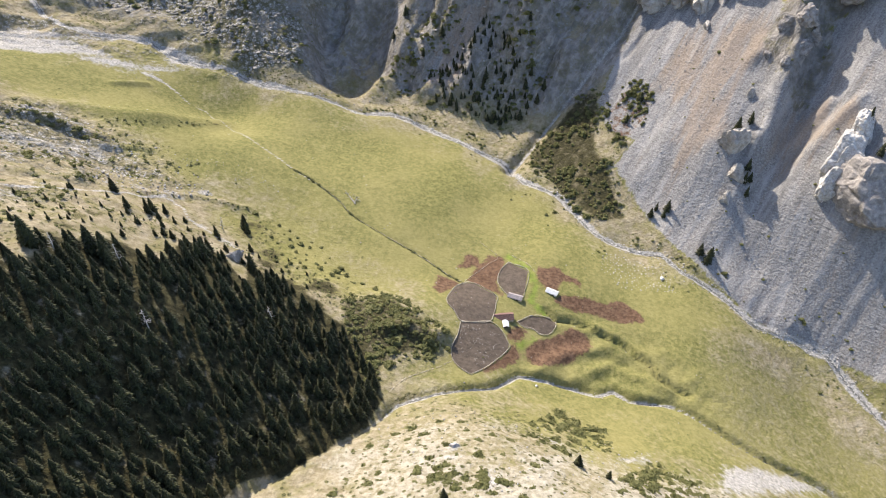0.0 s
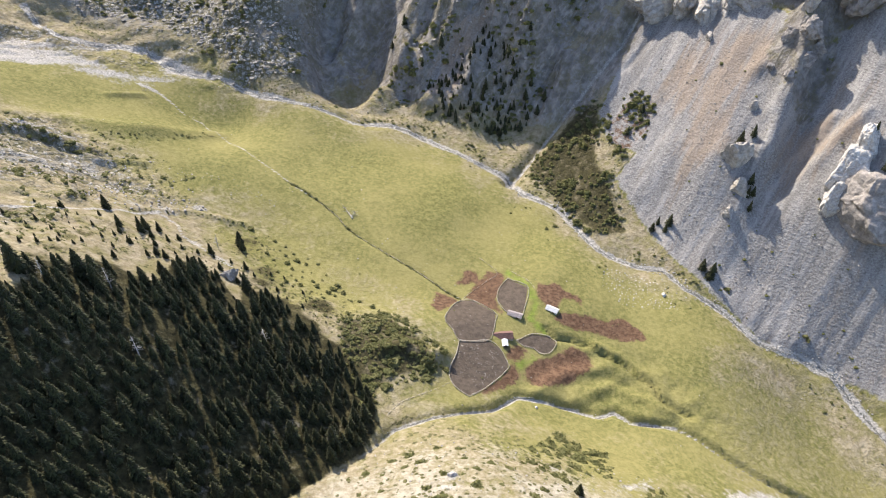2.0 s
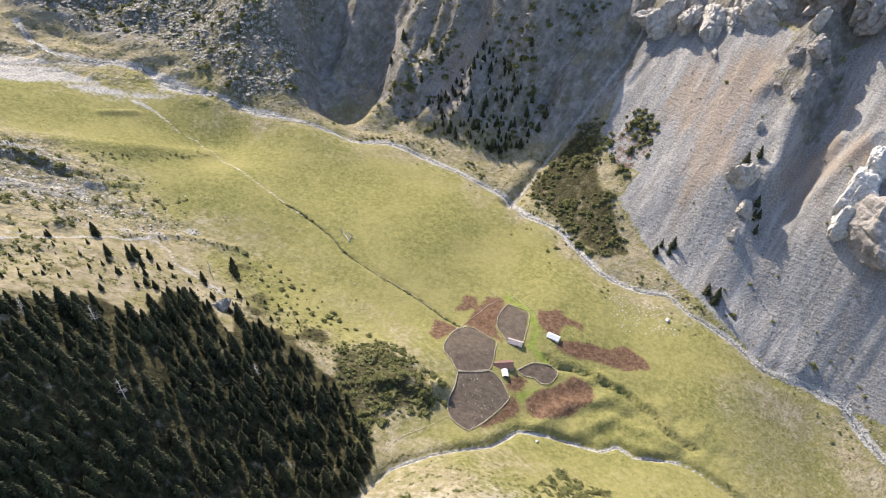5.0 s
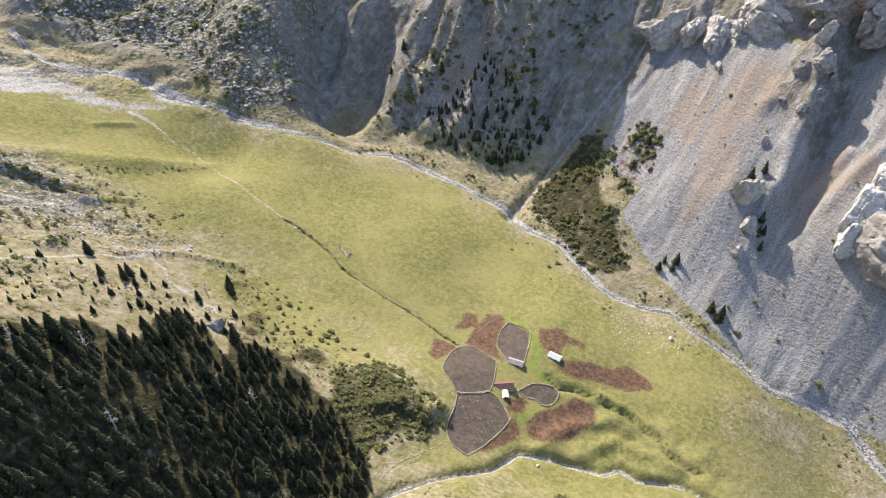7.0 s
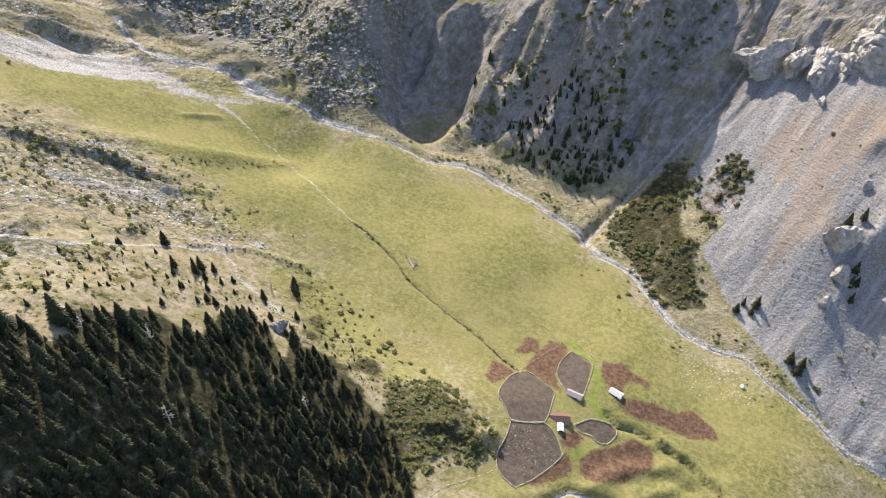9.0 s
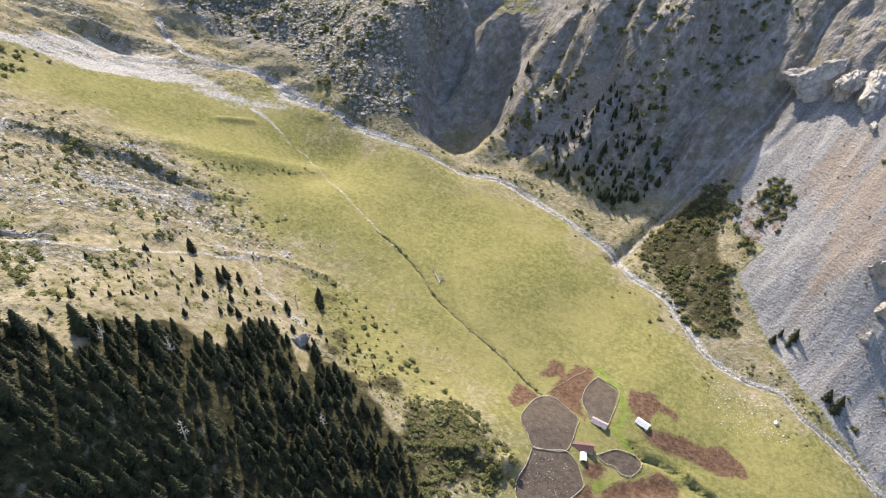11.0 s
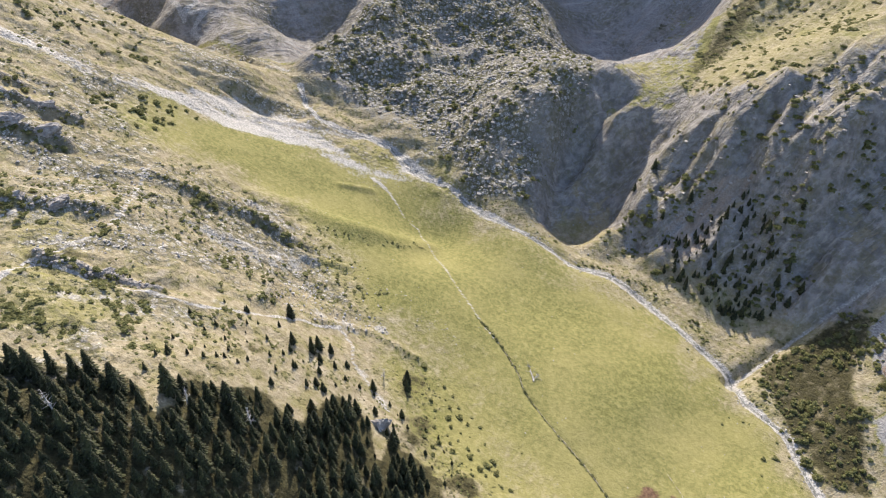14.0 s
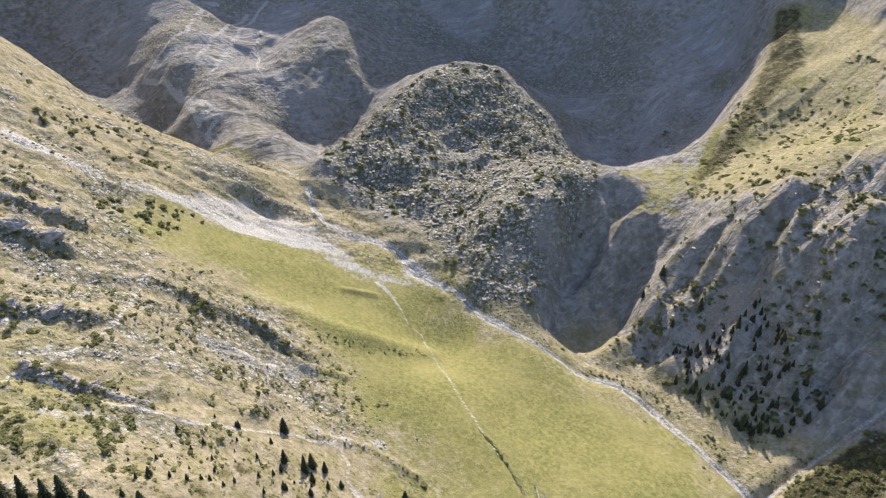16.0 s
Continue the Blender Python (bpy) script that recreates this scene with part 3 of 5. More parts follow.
CORRAL_B = [(-3, 187), (2, 188), (9, 191), (14, 188), (17, 182), (17, 179), (10, 169), (3, 161), (1, 160), (-4, 163), (-6, 167), (-6, 172), (-4, 179)]
CORRAL_C = [(18, 232), (27, 226), (25, 213), (23, 208), (17, 210), (13, 217), (14, 225)]
CORRAL_D = [(21, 195), (28, 200), (36, 200), (38, 199), (38, 196), (35, 192), (31, 191), (28, 193), (24, 193)]
FERNS = [[(24, 182), (28, 187), (37, 191), (45, 197), (53, 193), (52, 186), (42, 178), (31, 173), (25, 176)],
         [(5, 164), (16, 177), (20, 183), (22, 177), (18, 171), (9, 164)],
         [(-16, 206), (-14, 217), (-9, 217), (-4, 213), (-9, 205), (-13, 202)],
         [(-5, 226), (-1, 236), (4, 235), (4, 229), (-2, 225)],
         [(-1, 217), (3, 227), (9, 236), (15, 236), (17, 232), (12, 217), (15, 209), (7, 211)],
         [(31, 228), (40, 230), (45, 226), (52, 223), (51, 219), (43, 223), (42, 220), (38, 213), (31, 220)],
         [(38, 209), (41, 213), (51, 213), (62, 213), (69, 216), (78, 210), (79, 205), (69, 203), (57, 205), (44, 205)],
         [(17, 190), (23, 193), (26, 190), (22, 184), (17, 185)]]
LUSH = [(18, 236), (27, 228), (30, 218), (28, 208), (33, 202)]
LUSH_SPOTS = [[(22, 182), (28, 188)], [(2, 165), (7, 170)]]


def lay(x, y):
    """Height and covers of the ground at points."""
    x, y = np.asarray(x, float), np.asarray(y, float)
    z = plate(x, y)
    river, _ = along(x, y, RIVER)
    creek, down = along(x, y, CREEK)
    ravine, _ = along(x, y, [(20, 314), *RAVINE, (97, 409), (110, 440)])
    fan, way = along(x, y, FAN)
    green = inside(x, y, GREEN, 20)
    pasture = inside(x, y, PASTURE, 14)
    scree, crags = inside(x, y, SCREE, 8), inside(x, y, CRAGS, 16)
    crags = crags * (1 - scree)
    scar, forest = inside(x, y, SCAR, 8), inside(x, y, FOREST, 10)
    open_wood = np.max([inside(x, y, ring, 5) for ring in CLEARINGS], axis=0)
    forest = forest * (1 - 0.85 * open_wood)
    far = np.clip((np.hypot(x + 40, y - 240) - 420) / 300, 0, 1)
    soil = np.clip(1 - green - scree - crags, 0, 1)
    gully, _ = along(x, y, [(192, 372), (184, 345), (174, 322), (163, 304), (153, 288), (143, 270), (139, 252)])
    rib, _ = along(x, y, [(168, 354), (164, 335), (155, 316), (147, 300)])
    z = np.where(z > 290, 290 + 100 * np.tanh((z - 290) / 130), z)
    z = np.where(z < -70, -70 - 30 * np.tanh((-70 - z) / 60), z)
    # relief by kind of ground
    z += green * (1.0 * fbm(x, y, 42, 3, 5) + 0.3 * fbm(x, y, 9, 3, 8) + 0.10 * fbm(x, y, 3.2, 2, 9))
    z += soil * (1.6 * fbm(x, y, 26, 5, 11) + 0.5 * fbm(x, y, 5, 3, 15))
    west = np.clip((-120 - x) / 40, 0, 1) * soil
    z += west * (2.6 * fbm(x * 0.8 + y * 0.6, (y * 0.8 - x * 0.6) * 3.2, 60, 4, 17, True) + 1.2 * fbm(x, y, 9, 3, 19, True))
    for line, rise, wide in ((KNOLL, 3.4, 7.0), (STEP, 1.5, 2.2), (BELT_UPPER, 1.2, 4.0), *((bank, 1.6, 2.0) for bank in BANKS)):
        z += rise * np.exp(-(along(x, y, line)[0] / wide) ** 2)
    z -= 2.2 * np.exp(-(along(x, y, DITCH)[0] / 1.2) ** 2) + 0.9 * np.exp(-(along(x, y, [(q[0] + 0.9, q[1] - 0.9) for q in FIELD_WALL])[0] / 1.0) ** 2) + 2.5 * np.exp(-(along(x, y, [(-184, 166), (-176, 170), (-166, 178)])[0] / 4.0) ** 2)
    hummocks = inside(x, y, [(24, 188), (50, 199), (80, 200), (110, 170), (90, 160), (30, 166)], 8)
    z += hummocks * (1.5 * fbm(x, y, 12, 4, 23) + 0.9 * fbm(x * 0.5 + y * 0.3, y - 0.4 * x, 9, 3, 24, True))
    for line in TERRACES:
        z += 1.7 * np.exp(-(along(x, y, line)[0] / 2.6) ** 2)
    z += forest * 1.6 * fbm(x, y, 14, 4, 21)
    u, v = x * 0.80 - y * 0.60, x * 0.60 + y * 0.80
    runnels = sum(k * (0.5 - np.abs(value_noise(u / size + 2.3, v * 0.13 / size, seed) * 2 - 1)) for size, k, seed in ((17, 2.0, 31), (8, 1.0, 32), (3.6, 0.5, 33)))
    z += scree * (runnels + 0.16 * fbm(x, y, 3.2, 3, 35))
    for line, rise, wide in SCREE_LINES:
        z += rise * np.exp(-(along(x, y, line)[0] / wide) ** 2)
    z += 3.6 * np.exp(-(along(x, y, [(-32, 171), (-23, 175), (-16, 172), (-9, 177)])[0] / 3.0) ** 2)
    for line, rise in SCARPS:
        z += rise * np.exp(-(along(x, y, line)[0] / 2.7) ** 2)
    across, down_wall = x * 0.86 - y * 0.51 + 6 * fbm(x, y, 50, 2, 43), (x * 0.51 + y * 0.86) * 0.16
    ribs = sum(k * (0.55 - np.abs(value_noise(across / size + 3.7, down_wall / size, seed) * 2 - 1)) for size, k, seed in ((24, 1.5, 44), (11, 0.8, 45), (5, 0.4, 46)))
    hill = inside(x, y, BOULDERS, 14)
    z += inside(x, y, BOULDERS, 30) * (3.2 * fbm(x, y, 46, 3, 38, True) + 2.6 * fbm(x, y, 21, 3, 39))
    head = np.clip((y - 440) / 30, 0, 1) * np.clip((-38 - x) / 12, 0, 1) + np.clip((-270 - x) / 20, 0, 1) * (y > 380)
    ribs = ribs * (1 - 0.75 * np.clip(head, 0, 1))
    z += np.clip(head, 0, 1) * (1 - hill) * (5.0 * fbm(x, y, 85, 4, 36, True) + 2.0 * fbm(x, y, 24, 3, 37))
    z += crags * (1 - 0.6 * scar) * (1 - 0.65 * pasture) * (5.0 * (1 - 0.7 * np.clip(head, 0, 1)) * fbm(u, v * 0.5, 60, 3, 41, True) + 5.0 * ribs * (1 - 0.8 * hill) + (1.3 + 1.2 * hill) * fbm(x, y, 13, 4, 47) + 0.7 * fbm(x, y, 4.5, 3, 49, True))
    for line, rise, wide in FACE_LINES:
        z += rise * np.exp(-(along(x, y, line)[0] / wide) ** 2)
    z += 3 * np.exp(-(along(x, y, WEST_CREST)[0] / 13) ** 2) - 9 * np.exp(-(along(x, y, [*BEHIND_CREST[::-1], (-326, 400, 0)])[0] / 16) ** 2)
    z += far * 25 * fbm(x, y, 260, 5, 51, True)
    # channels
    bed = np.exp(-(river / 4.5) ** 2)
    z -= 1.7 * bed * (1 + 0.5 * fbm(x, y, 8, 3, 61))
    z -= (2.5 + 1.2 * fbm(x, y, 14, 3, 63)) * np.exp(-(creek / 1.7) ** 2)
    rocky = np.maximum(inside(x, y, ROCKY, 8), inside(x, y, SCREE_WALL, 12) * (x < 330))
    z += 4 * inside(x, y, SCREE_WALL, 13) * np.clip((600 - y) / 150, 0, 1) + rocky * (2.6 * fbm(x, y, 13, 4, 67, True) + 1.0 * fbm(x, y, 4, 3, 69))
    z -= 4.5 * np.exp(-(ravine / 4.0) ** 2)
    z += 8.0 * np.exp(-(rib / 7.0) ** 2) - 11.0 * np.exp(-(gully / 10.0) ** 2) * np.clip((y - 255) / 50, 0.25, 1)
    wobble = fbm(x, y, 12, 3, 71)
    a, b, c = (np.zeros((len(x), 4)) for _ in range(3))
    a[:, 0] = np.clip(np.maximum(scree * (1 - 0.75 * rocky), scar), 0, 1)
    a[:, 1] = np.clip(rocky * (1 - 0.6 * inside(x, y, SCREE_WALL, 12)) + crags * (0.95 - 0.75 * pasture) + (soil - forest).clip(0, 1) * np.clip(fbm(x, y, 30, 4, 73) - 0.25, 0, 1) * 0.9 + forest * 0.25, 0, 1)
    # head wall scree patches, thickened so their pale colour stands in for haze
    a[:, 0] = np.maximum(a[:, 0], np.clip(head, 0, 1) * (1 - hill) * crags * np.clip(0.44 + 0.5 * fbm(x, y, 45, 4, 48), 0, 0.75))
    a[:, 1] *= (1 - 0.3 * hill) * (1 - 0.85 * inside(x, y, APRON, 8))
    a[:, 1] = np.maximum(a[:, 1], 0.95 * np.exp(-(ravine / 12) ** 2) * np.clip((y - 352) / 10, 0, 1))
    a[:, 1] = np.maximum(a[:, 1], 0.8 * np.clip(head, 0, 1) * crags)
    for line, rise in SCARPS:
        a[:, 1] = np.maximum(a[:, 1], 0.3 * rise * np.exp(-(along(x, y, line)[0] / 2.6) ** 2))
    a[:, 1] = np.clip(np.maximum(a[:, 1], 0.3 * inside(x, y, GULLY_ROCK, 8)), 0, 1)
    a[:, 2] = np.clip(1.05 - 1.1 * inside(x, y, GREEN, 60) - 0.35 * wobble + 0.25 * fbm(x, y, 40, 3, 72), 0, 1)
    a[:, 2] -= 0.45 * inside(x, y, [(-235, 172), (-215, 188), (-183, 165), (-164, 168), (-156, 157), (-161, 139), (-175, 129), (-195, 138)], 14)
    a[:, 2] -= 0.3 * np.clip((150 - y) / 15, 0, 1) * np.clip((x + 40) / 15, 0, 1)
    a[:, 2] -= 0.35 * pasture + 0.4 * inside(x, y, FLANK, 14)
    rusty = np.maximum(inside(x, y, RUST, 14), inside(x, y, RIBS, 8))
    a[:, 2] = np.where(scree > 0.4, rusty, a[:, 2])
    a[:, 2] = np.where(np.clip(head, 0, 1) * crags > 0.3, 0.3 + 0.25 * wobble, a[:, 2])
    a[:, 2] += 0.38 * np.clip((x - 85) / 30, 0, 1) * np.clip((225 - y) / 25, 0, 1) * green
    a[:, 2] = np.maximum(a[:, 2], inside(x, y, SCREE_WALL, 12))
    yards = np.zeros(len(x))
    for ring in (CORRAL_A, CORRAL_B, CORRAL_C, CORRAL_D):
        yards = np.maximum(yards, inside(x, y, ring, 1.6))
    litter = inside(x, y, [(-170, 120), (-150, 150), (-120, 165), (-105, 190), (-80, 190), (-100, 165), (-130, 130)], 14)
    yards = np.maximum(yards, np.clip(0.16 * open_wood + 0.16 * litter * (1 + wobble), 0, 0.5))
    path, _ = along(x, y, TRACK)
    a[:, 3] = np.clip(np.maximum(yards, 0.6 * np.exp(-(path / 0.9) ** 2)), 0, 1)
    for ring in FERNS:
        b[:, 0] = np.maximum(b[:, 0], inside(x, y, ring, 5))
    b[:, 0] = np.maximum(b[:, 0] * np.clip(1 - yards, 0, 1), 0.45 * inside(x, y, THICKET[1], 6))
    lush = np.min([along(x, y, line)[0] for line in (LUSH, *LUSH_SPOTS)], axis=0)
    b[:, 1] = np.exp(-(lush / 2.8) ** 2) * 0.62
    b[:, 2] = np.clip(np.exp(-(river / (2.5 + 2.0 * fbm(x, y, 15, 3, 62))) ** 2) * 0.9 + 0.85 * np.exp(-((creek - 0.3 * wobble) / (1.1 + 0.9 * fbm(x, y, 9, 3, 64))) ** 2) * np.clip(down * 6 - 0.5, 0, 1) * (1 - 0.6 * np.clip((down - 0.7) / 0.08, 0, 1))
                      + np.exp(-(fan / (15 - 8 * way)) ** 2) * (0.5 + 0.3 * fbm(x * 0.86 + y * 0.51, (y * 0.86 - x * 0.51) * 7, 50, 4, 65)) + 0.62 * np.exp(-(ravine / 1.5) ** 2)
                      
                      + 0.72 * np.exp(-(path / 0.8) ** 2) + 0.8 * np.exp(-(along(x, y, FOOTPATH)[0] / 0.9) ** 2) + 0.8 * np.exp(-(along(x, y, UPPER_PATH)[0] / 0.9) ** 2), 0, 1)
    b[:, 2] = np.maximum(b[:, 2], inside(x, y, FAN_BED, 9) * (0.72 + 0.6 * fbm(x * 0.86 + y * 0.51, (y * 0.86 - x * 0.51) * 6, 45, 4, 66)))
    b[:, 2] = np.maximum(b[:, 2], west * np.clip(0.9 * fbm(x * 0.8 + y * 0.6, (y * 0.8 - x * 0.6) * 2.5, 40, 5, 91) + 0.02, 0, 0.5))
    for line in ZIGZAG:
        b[:, 2] = np.maximum(b[:, 2], 0.9 * np.exp(-(along(x, y, line)[0] / 2.2) ** 2))
    for ring in SPUR_GRAVEL:
        b[:, 2] = np.maximum(b[:, 2], 0.66 * inside(x, y, ring, 10))
    for cx, cy, r, much in BARE:
        b[:, 2] = np.maximum(b[:, 2], much * np.exp(-((x - cx) ** 2 + (y - cy) ** 2) / r ** 2))
    # under the trees this cover is dark litter plus painted shade
    b[:, 3] = np.clip(0.08 + 0.5 * fbm(x, y, 12, 5, 81) + 0.08 * west + 1.6 * forest + 0.25 * inside(x, y, FLANK, 10) - green * 0.9 - scree * 0.8 - crags * 0.1, 0, 1)
    brow = inside(x, y, [(-165, 128), (-150, 172), (-128, 190), (-100, 205), (-75, 195), (-48, 178), (-50, 165), (-100, 180), (-125, 150)], 16)
    b[:, 3] = np.clip(b[:, 3] + 0.10 * brow * (1 + fbm(x, y, 9, 3, 83)), 0, 1)
    # knoll scarp: its shade painted in with its brown; the ditch is darkened too
    b[:, 3] = np.clip(b[:, 3] + 0.5 * np.exp(-(along(x, y, [(q[0] + 2.0, q[1] - 6.0) for q in KNOLL[3:]])[0] / 1.6) ** 2) * np.clip(0.5 + 1.5 * fbm(x, y, 7, 3, 84), 0, 1) + 0.5 * np.exp(-(along(x, y, DITCH)[0] / 1.0) ** 2), 0, 1)
    # bowl's shade painted over its scrub; the spur side is scrub alone
    b[:, 3] = np.maximum(b[:, 3], 0.75 * inside(x, y, BOWL_SHADE, 30) + 0.58 * inside(x, y, SPUR_SIDE, 14))
    a[:, 2] *= 1 - 0.7 * forest
    # shade of the north face, put into the ground colour
    b[:, 3] = np.maximum(b[:, 3], (0.6 + 0.25 * wobble) * inside(x, y, FACE_SHADE, 8) * (1 - scar))
    for ring in THICKET:
        b[:, 3] = np.maximum(b[:, 3], 0.62 * inside(x, y, ring, 6))
    c[:, 0] = np.clip(0.95 * hill * (0.75 + 0.5 * fbm(x, y, 30, 3, 93)) + 0.5 * np.clip(head, 0, 1) * (1 - hill) * crags * np.clip(0.7 + fbm(x, y, 60, 4, 94), 0, 1) + 0.45 * inside(x, y, APRON, 12) * np.clip(0.3 + 1.5 * fbm(x, y, 12, 3, 95), 0, 1), 0, 1)
    c[:, 0] = np.maximum(c[:, 0], west * np.clip(0.35 + 0.9 * fbm(x * 0.8 + y * 0.6, (y * 0.8 - x * 0.6) * 2.5, 34, 4, 96), 0, 0.55))
    for line in (*STONY, BELT_UPPER, BELT_LOWER):
        c[:, 0] = np.maximum(c[:, 0], 0.62 * np.exp(-(along(x, y, line)[0] / 7.0) ** 2))
    c[:, 1] = np.clip((0.42 + 0.35 * fbm(x, y, 28, 3, 97)) * np.clip(soil + 0.7 * pasture, 0, 1) * (1 - forest), 0, 1)
    c[:, 1] = np.maximum(c[:, 1], 0.62 * inside(x, y, SPUR_SIDE, 20))
    near = inside(x, y, [(-60, 80), (-40, 118), (-12, 133), (20, 128), (60, 118), (120, 132), (160, 120), (120, 60), (-40, 60)], 22)
    c[:, 2] = np.clip(near * (0.54 + 0.4 * wobble), 0, 1)
    c[:, 1] = np.maximum(c[:, 1], 0.5 * near)
    return z, a, b, c


def height(x, y):
    return float(lay([x], [y])[0][0])


def grid_line(lo, hi, step, reach):
    """Even steps between lo and hi, then ever wider ones out to reach."""
    inner = list(np.arange(lo, hi + step, step))
    out, s, lowest, highest = [], step, inner[0], inner[-1]
    while highest - inner[-1] < reach or lowest > inner[0] - reach:
        s *= 1.18
        lowest, highest = lowest - s, highest + s
        out.append((lowest, highest))
    return np.array([a for a, _ in reversed(out)] + inner + [b for _, b in out])


def mesh_from(name, verts, faces, material, smooth=False):
    """A mesh from arrays of corners and of faces with one number of corners."""
    verts, faces = np.asarray(verts, np.float32), np.asarray(faces, np.int32)
    me, k = bpy.data.meshes.new(name), faces.shape[1]
    me.vertices.add(len(verts))
    me.vertices.foreach_set("co", verts.ravel())
    me.loops.add(faces.size)
    me.loops.foreach_set("vertex_index", faces.ravel())
    me.polygons.add(len(faces))
    me.polygons.foreach_set("loop_start", np.arange(0, faces.size, k, dtype=np.int32))
    me.polygons.foreach_set("use_smooth", np.full(len(faces), smooth))
    me.update(calc_edges=True)
    me.materials.append(material)
    return me


def build_ground():
    xs, ys = grid_line(-470, 235, 1.3, 2600), grid_line(70, 680, 1.3, 2600)
    gx, gy = (g.ravel() for g in np.meshgrid(xs, ys))
    z, a, b, c = lay(gx, gy)
    # turf holds on the gentler parts of the crags, bare rock on the steep ones
    sy, sx = np.gradient(z.reshape(len(ys), len(xs)), ys, xs)
    steep = np.hypot(sx, sy).ravel()
    a[:, 1] *= np.where((inside(gx, gy, CRAGS, 16) > 0.5) & (gx > -90), np.clip((steep - 0.3) / 0.55, 0.45, 1), 1)
    i = np.arange(len(gx)).reshape(len(ys), len(xs))
    faces = np.stack([i[:-1, :-1], i[:-1, 1:], i[1:, 1:], i[1:, :-1]], -1).reshape(-1, 4)
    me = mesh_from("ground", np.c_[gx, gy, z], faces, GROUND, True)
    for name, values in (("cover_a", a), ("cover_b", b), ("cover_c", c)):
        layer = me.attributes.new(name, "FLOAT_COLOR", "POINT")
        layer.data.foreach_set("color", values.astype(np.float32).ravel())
    return tagged(new("ground", me), "alpine valley ground of pasture, scree, crag and dry grass", "ground", kind="structure")


ground = build_ground()


def ribbon(name, line, width, lift, label):
    """Water that follows a channel."""
    pts = curve_through([p[:2] for p in line], 1.5)
    rng = random.Random(len(line))
    side = []
    for i, p in enumerate(pts):
        d = pts[min(i + 1, len(pts) - 1)] - pts[max(i - 1, 0)]
        n = np.array([-d[1], d[0]]) / (np.linalg.norm(d) + 1e-9)
        w = width * rng.uniform(0.7, 1.3) / 2
        shift = n * width * 0.4 * math.sin(i * 0.21) + n * rng.uniform(-0.2, 0.2)
        side += [p + shift - n * w, p + shift, p + shift + n * w]
    side = np.array(side)
    z = lay(side[:, 0], side[:, 1])[0].reshape(-1, 3)
    z = np.repeat(z.min(1) + lift, 3)
    i = np.arange(len(pts) - 1)[:, None] * 3
    faces = np.concatenate([i + [0, 1, 4, 3], i + [1, 2, 5, 4]])
    return tagged(new(name, mesh_from(name, np.c_[side, z], faces, WATER, True)), label, "stream", kind="structure")


ribbon("river_water", RIVER[:-1], 1.5, 0.28, "shallow white mountain river over a stony bed")
ribbon("creek_water", CREEK[4:-2], 0.8, 0.22, "narrow creek between cut grass banks")

ribbon("waterfall_stream", [(-399, 495), (-432, 533), (-443, 549), (-456, 569), (-461, 588), (-470, 615)], 2.4, 0.5, "thin white waterfall stream on the far shaded wall")
# ---- makers of things ----
def part(name, bm, material, parent, label=""):
    """Links a bmesh as one mesh object under a thing or a part."""
    me = bpy.data.meshes.new(name)
    bm.to_mesh(me)
    bm.free()
    me.materials.append(material)
    ob = new(name, me)
    ob.parent = parent
    return tagged(ob, label) if label else ob


def thing(name, where, label, category, group=""):
    ob = new(name)
    ob.empty_display_size = 0.5
    ob.matrix_basis = where
    return tagged(ob, label, category, group)


def box(bm, x, y, z, sx, sy, sz, turn=0.0, bevel=0.0):
    """A box with its middle at x, y, z."""
    m = Matrix.Translation((x, y, z)) @ Matrix.Rotation(turn, 4, "Z") @ Matrix.Diagonal((sx, sy, sz, 1))
    made = bmesh.ops.create_cube(bm, size=1, matrix=m)["verts"]
    if bevel:
        edges = {e for v in made for e in v.link_edges}
        bmesh.ops.bevel(bm, geom=list(edges), offset=bevel, segments=2, affect="EDGES")


def spots_in(ring, gap, seed, most=100000):
    """Points scattered inside a ring, no two nearer than gap."""
    rng = random.Random(seed)
    xs, ys = [p[0] for p in ring], [p[1] for p in ring]
    tries = int(6 * (max(xs) - min(xs)) * (max(ys) - min(ys)) / gap ** 2) + 20
    raw = np.array([(rng.uniform(min(xs), max(xs)), rng.uniform(min(ys), max(ys))) for _ in range(tries)])
    raw = raw[inside(raw[:, 0], raw[:, 1], ring, 0.01) > 0.5]
    cells, kept = {}, []
    for x, y in raw:
        i, j = int(x // gap), int(y // gap)
        if all((x - a) ** 2 + (y - b) ** 2 >= gap * gap for di in (-1, 0, 1) for dj in (-1, 0, 1) for a, b in cells.get((i + di, j + dj), ())):
            cells.setdefault((i, j), []).append((x, y))
            kept.append((x, y))
            if len(kept) >= most:
                break
    return kept


def heights(spots):
    return lay([p[0] for p in spots], [p[1] for p in spots])[0] if len(spots) else np.zeros(0)


def clusters(ring, gap, per, spread, seed):
    """Clumps of spots scattered inside a ring."""
    rng = random.Random(seed)
    return [(x + rng.gauss(0, spread), y + rng.gauss(0, spread)) for x, y in spots_in(ring, gap, seed) for _ in range(rng.randint(1, per))]


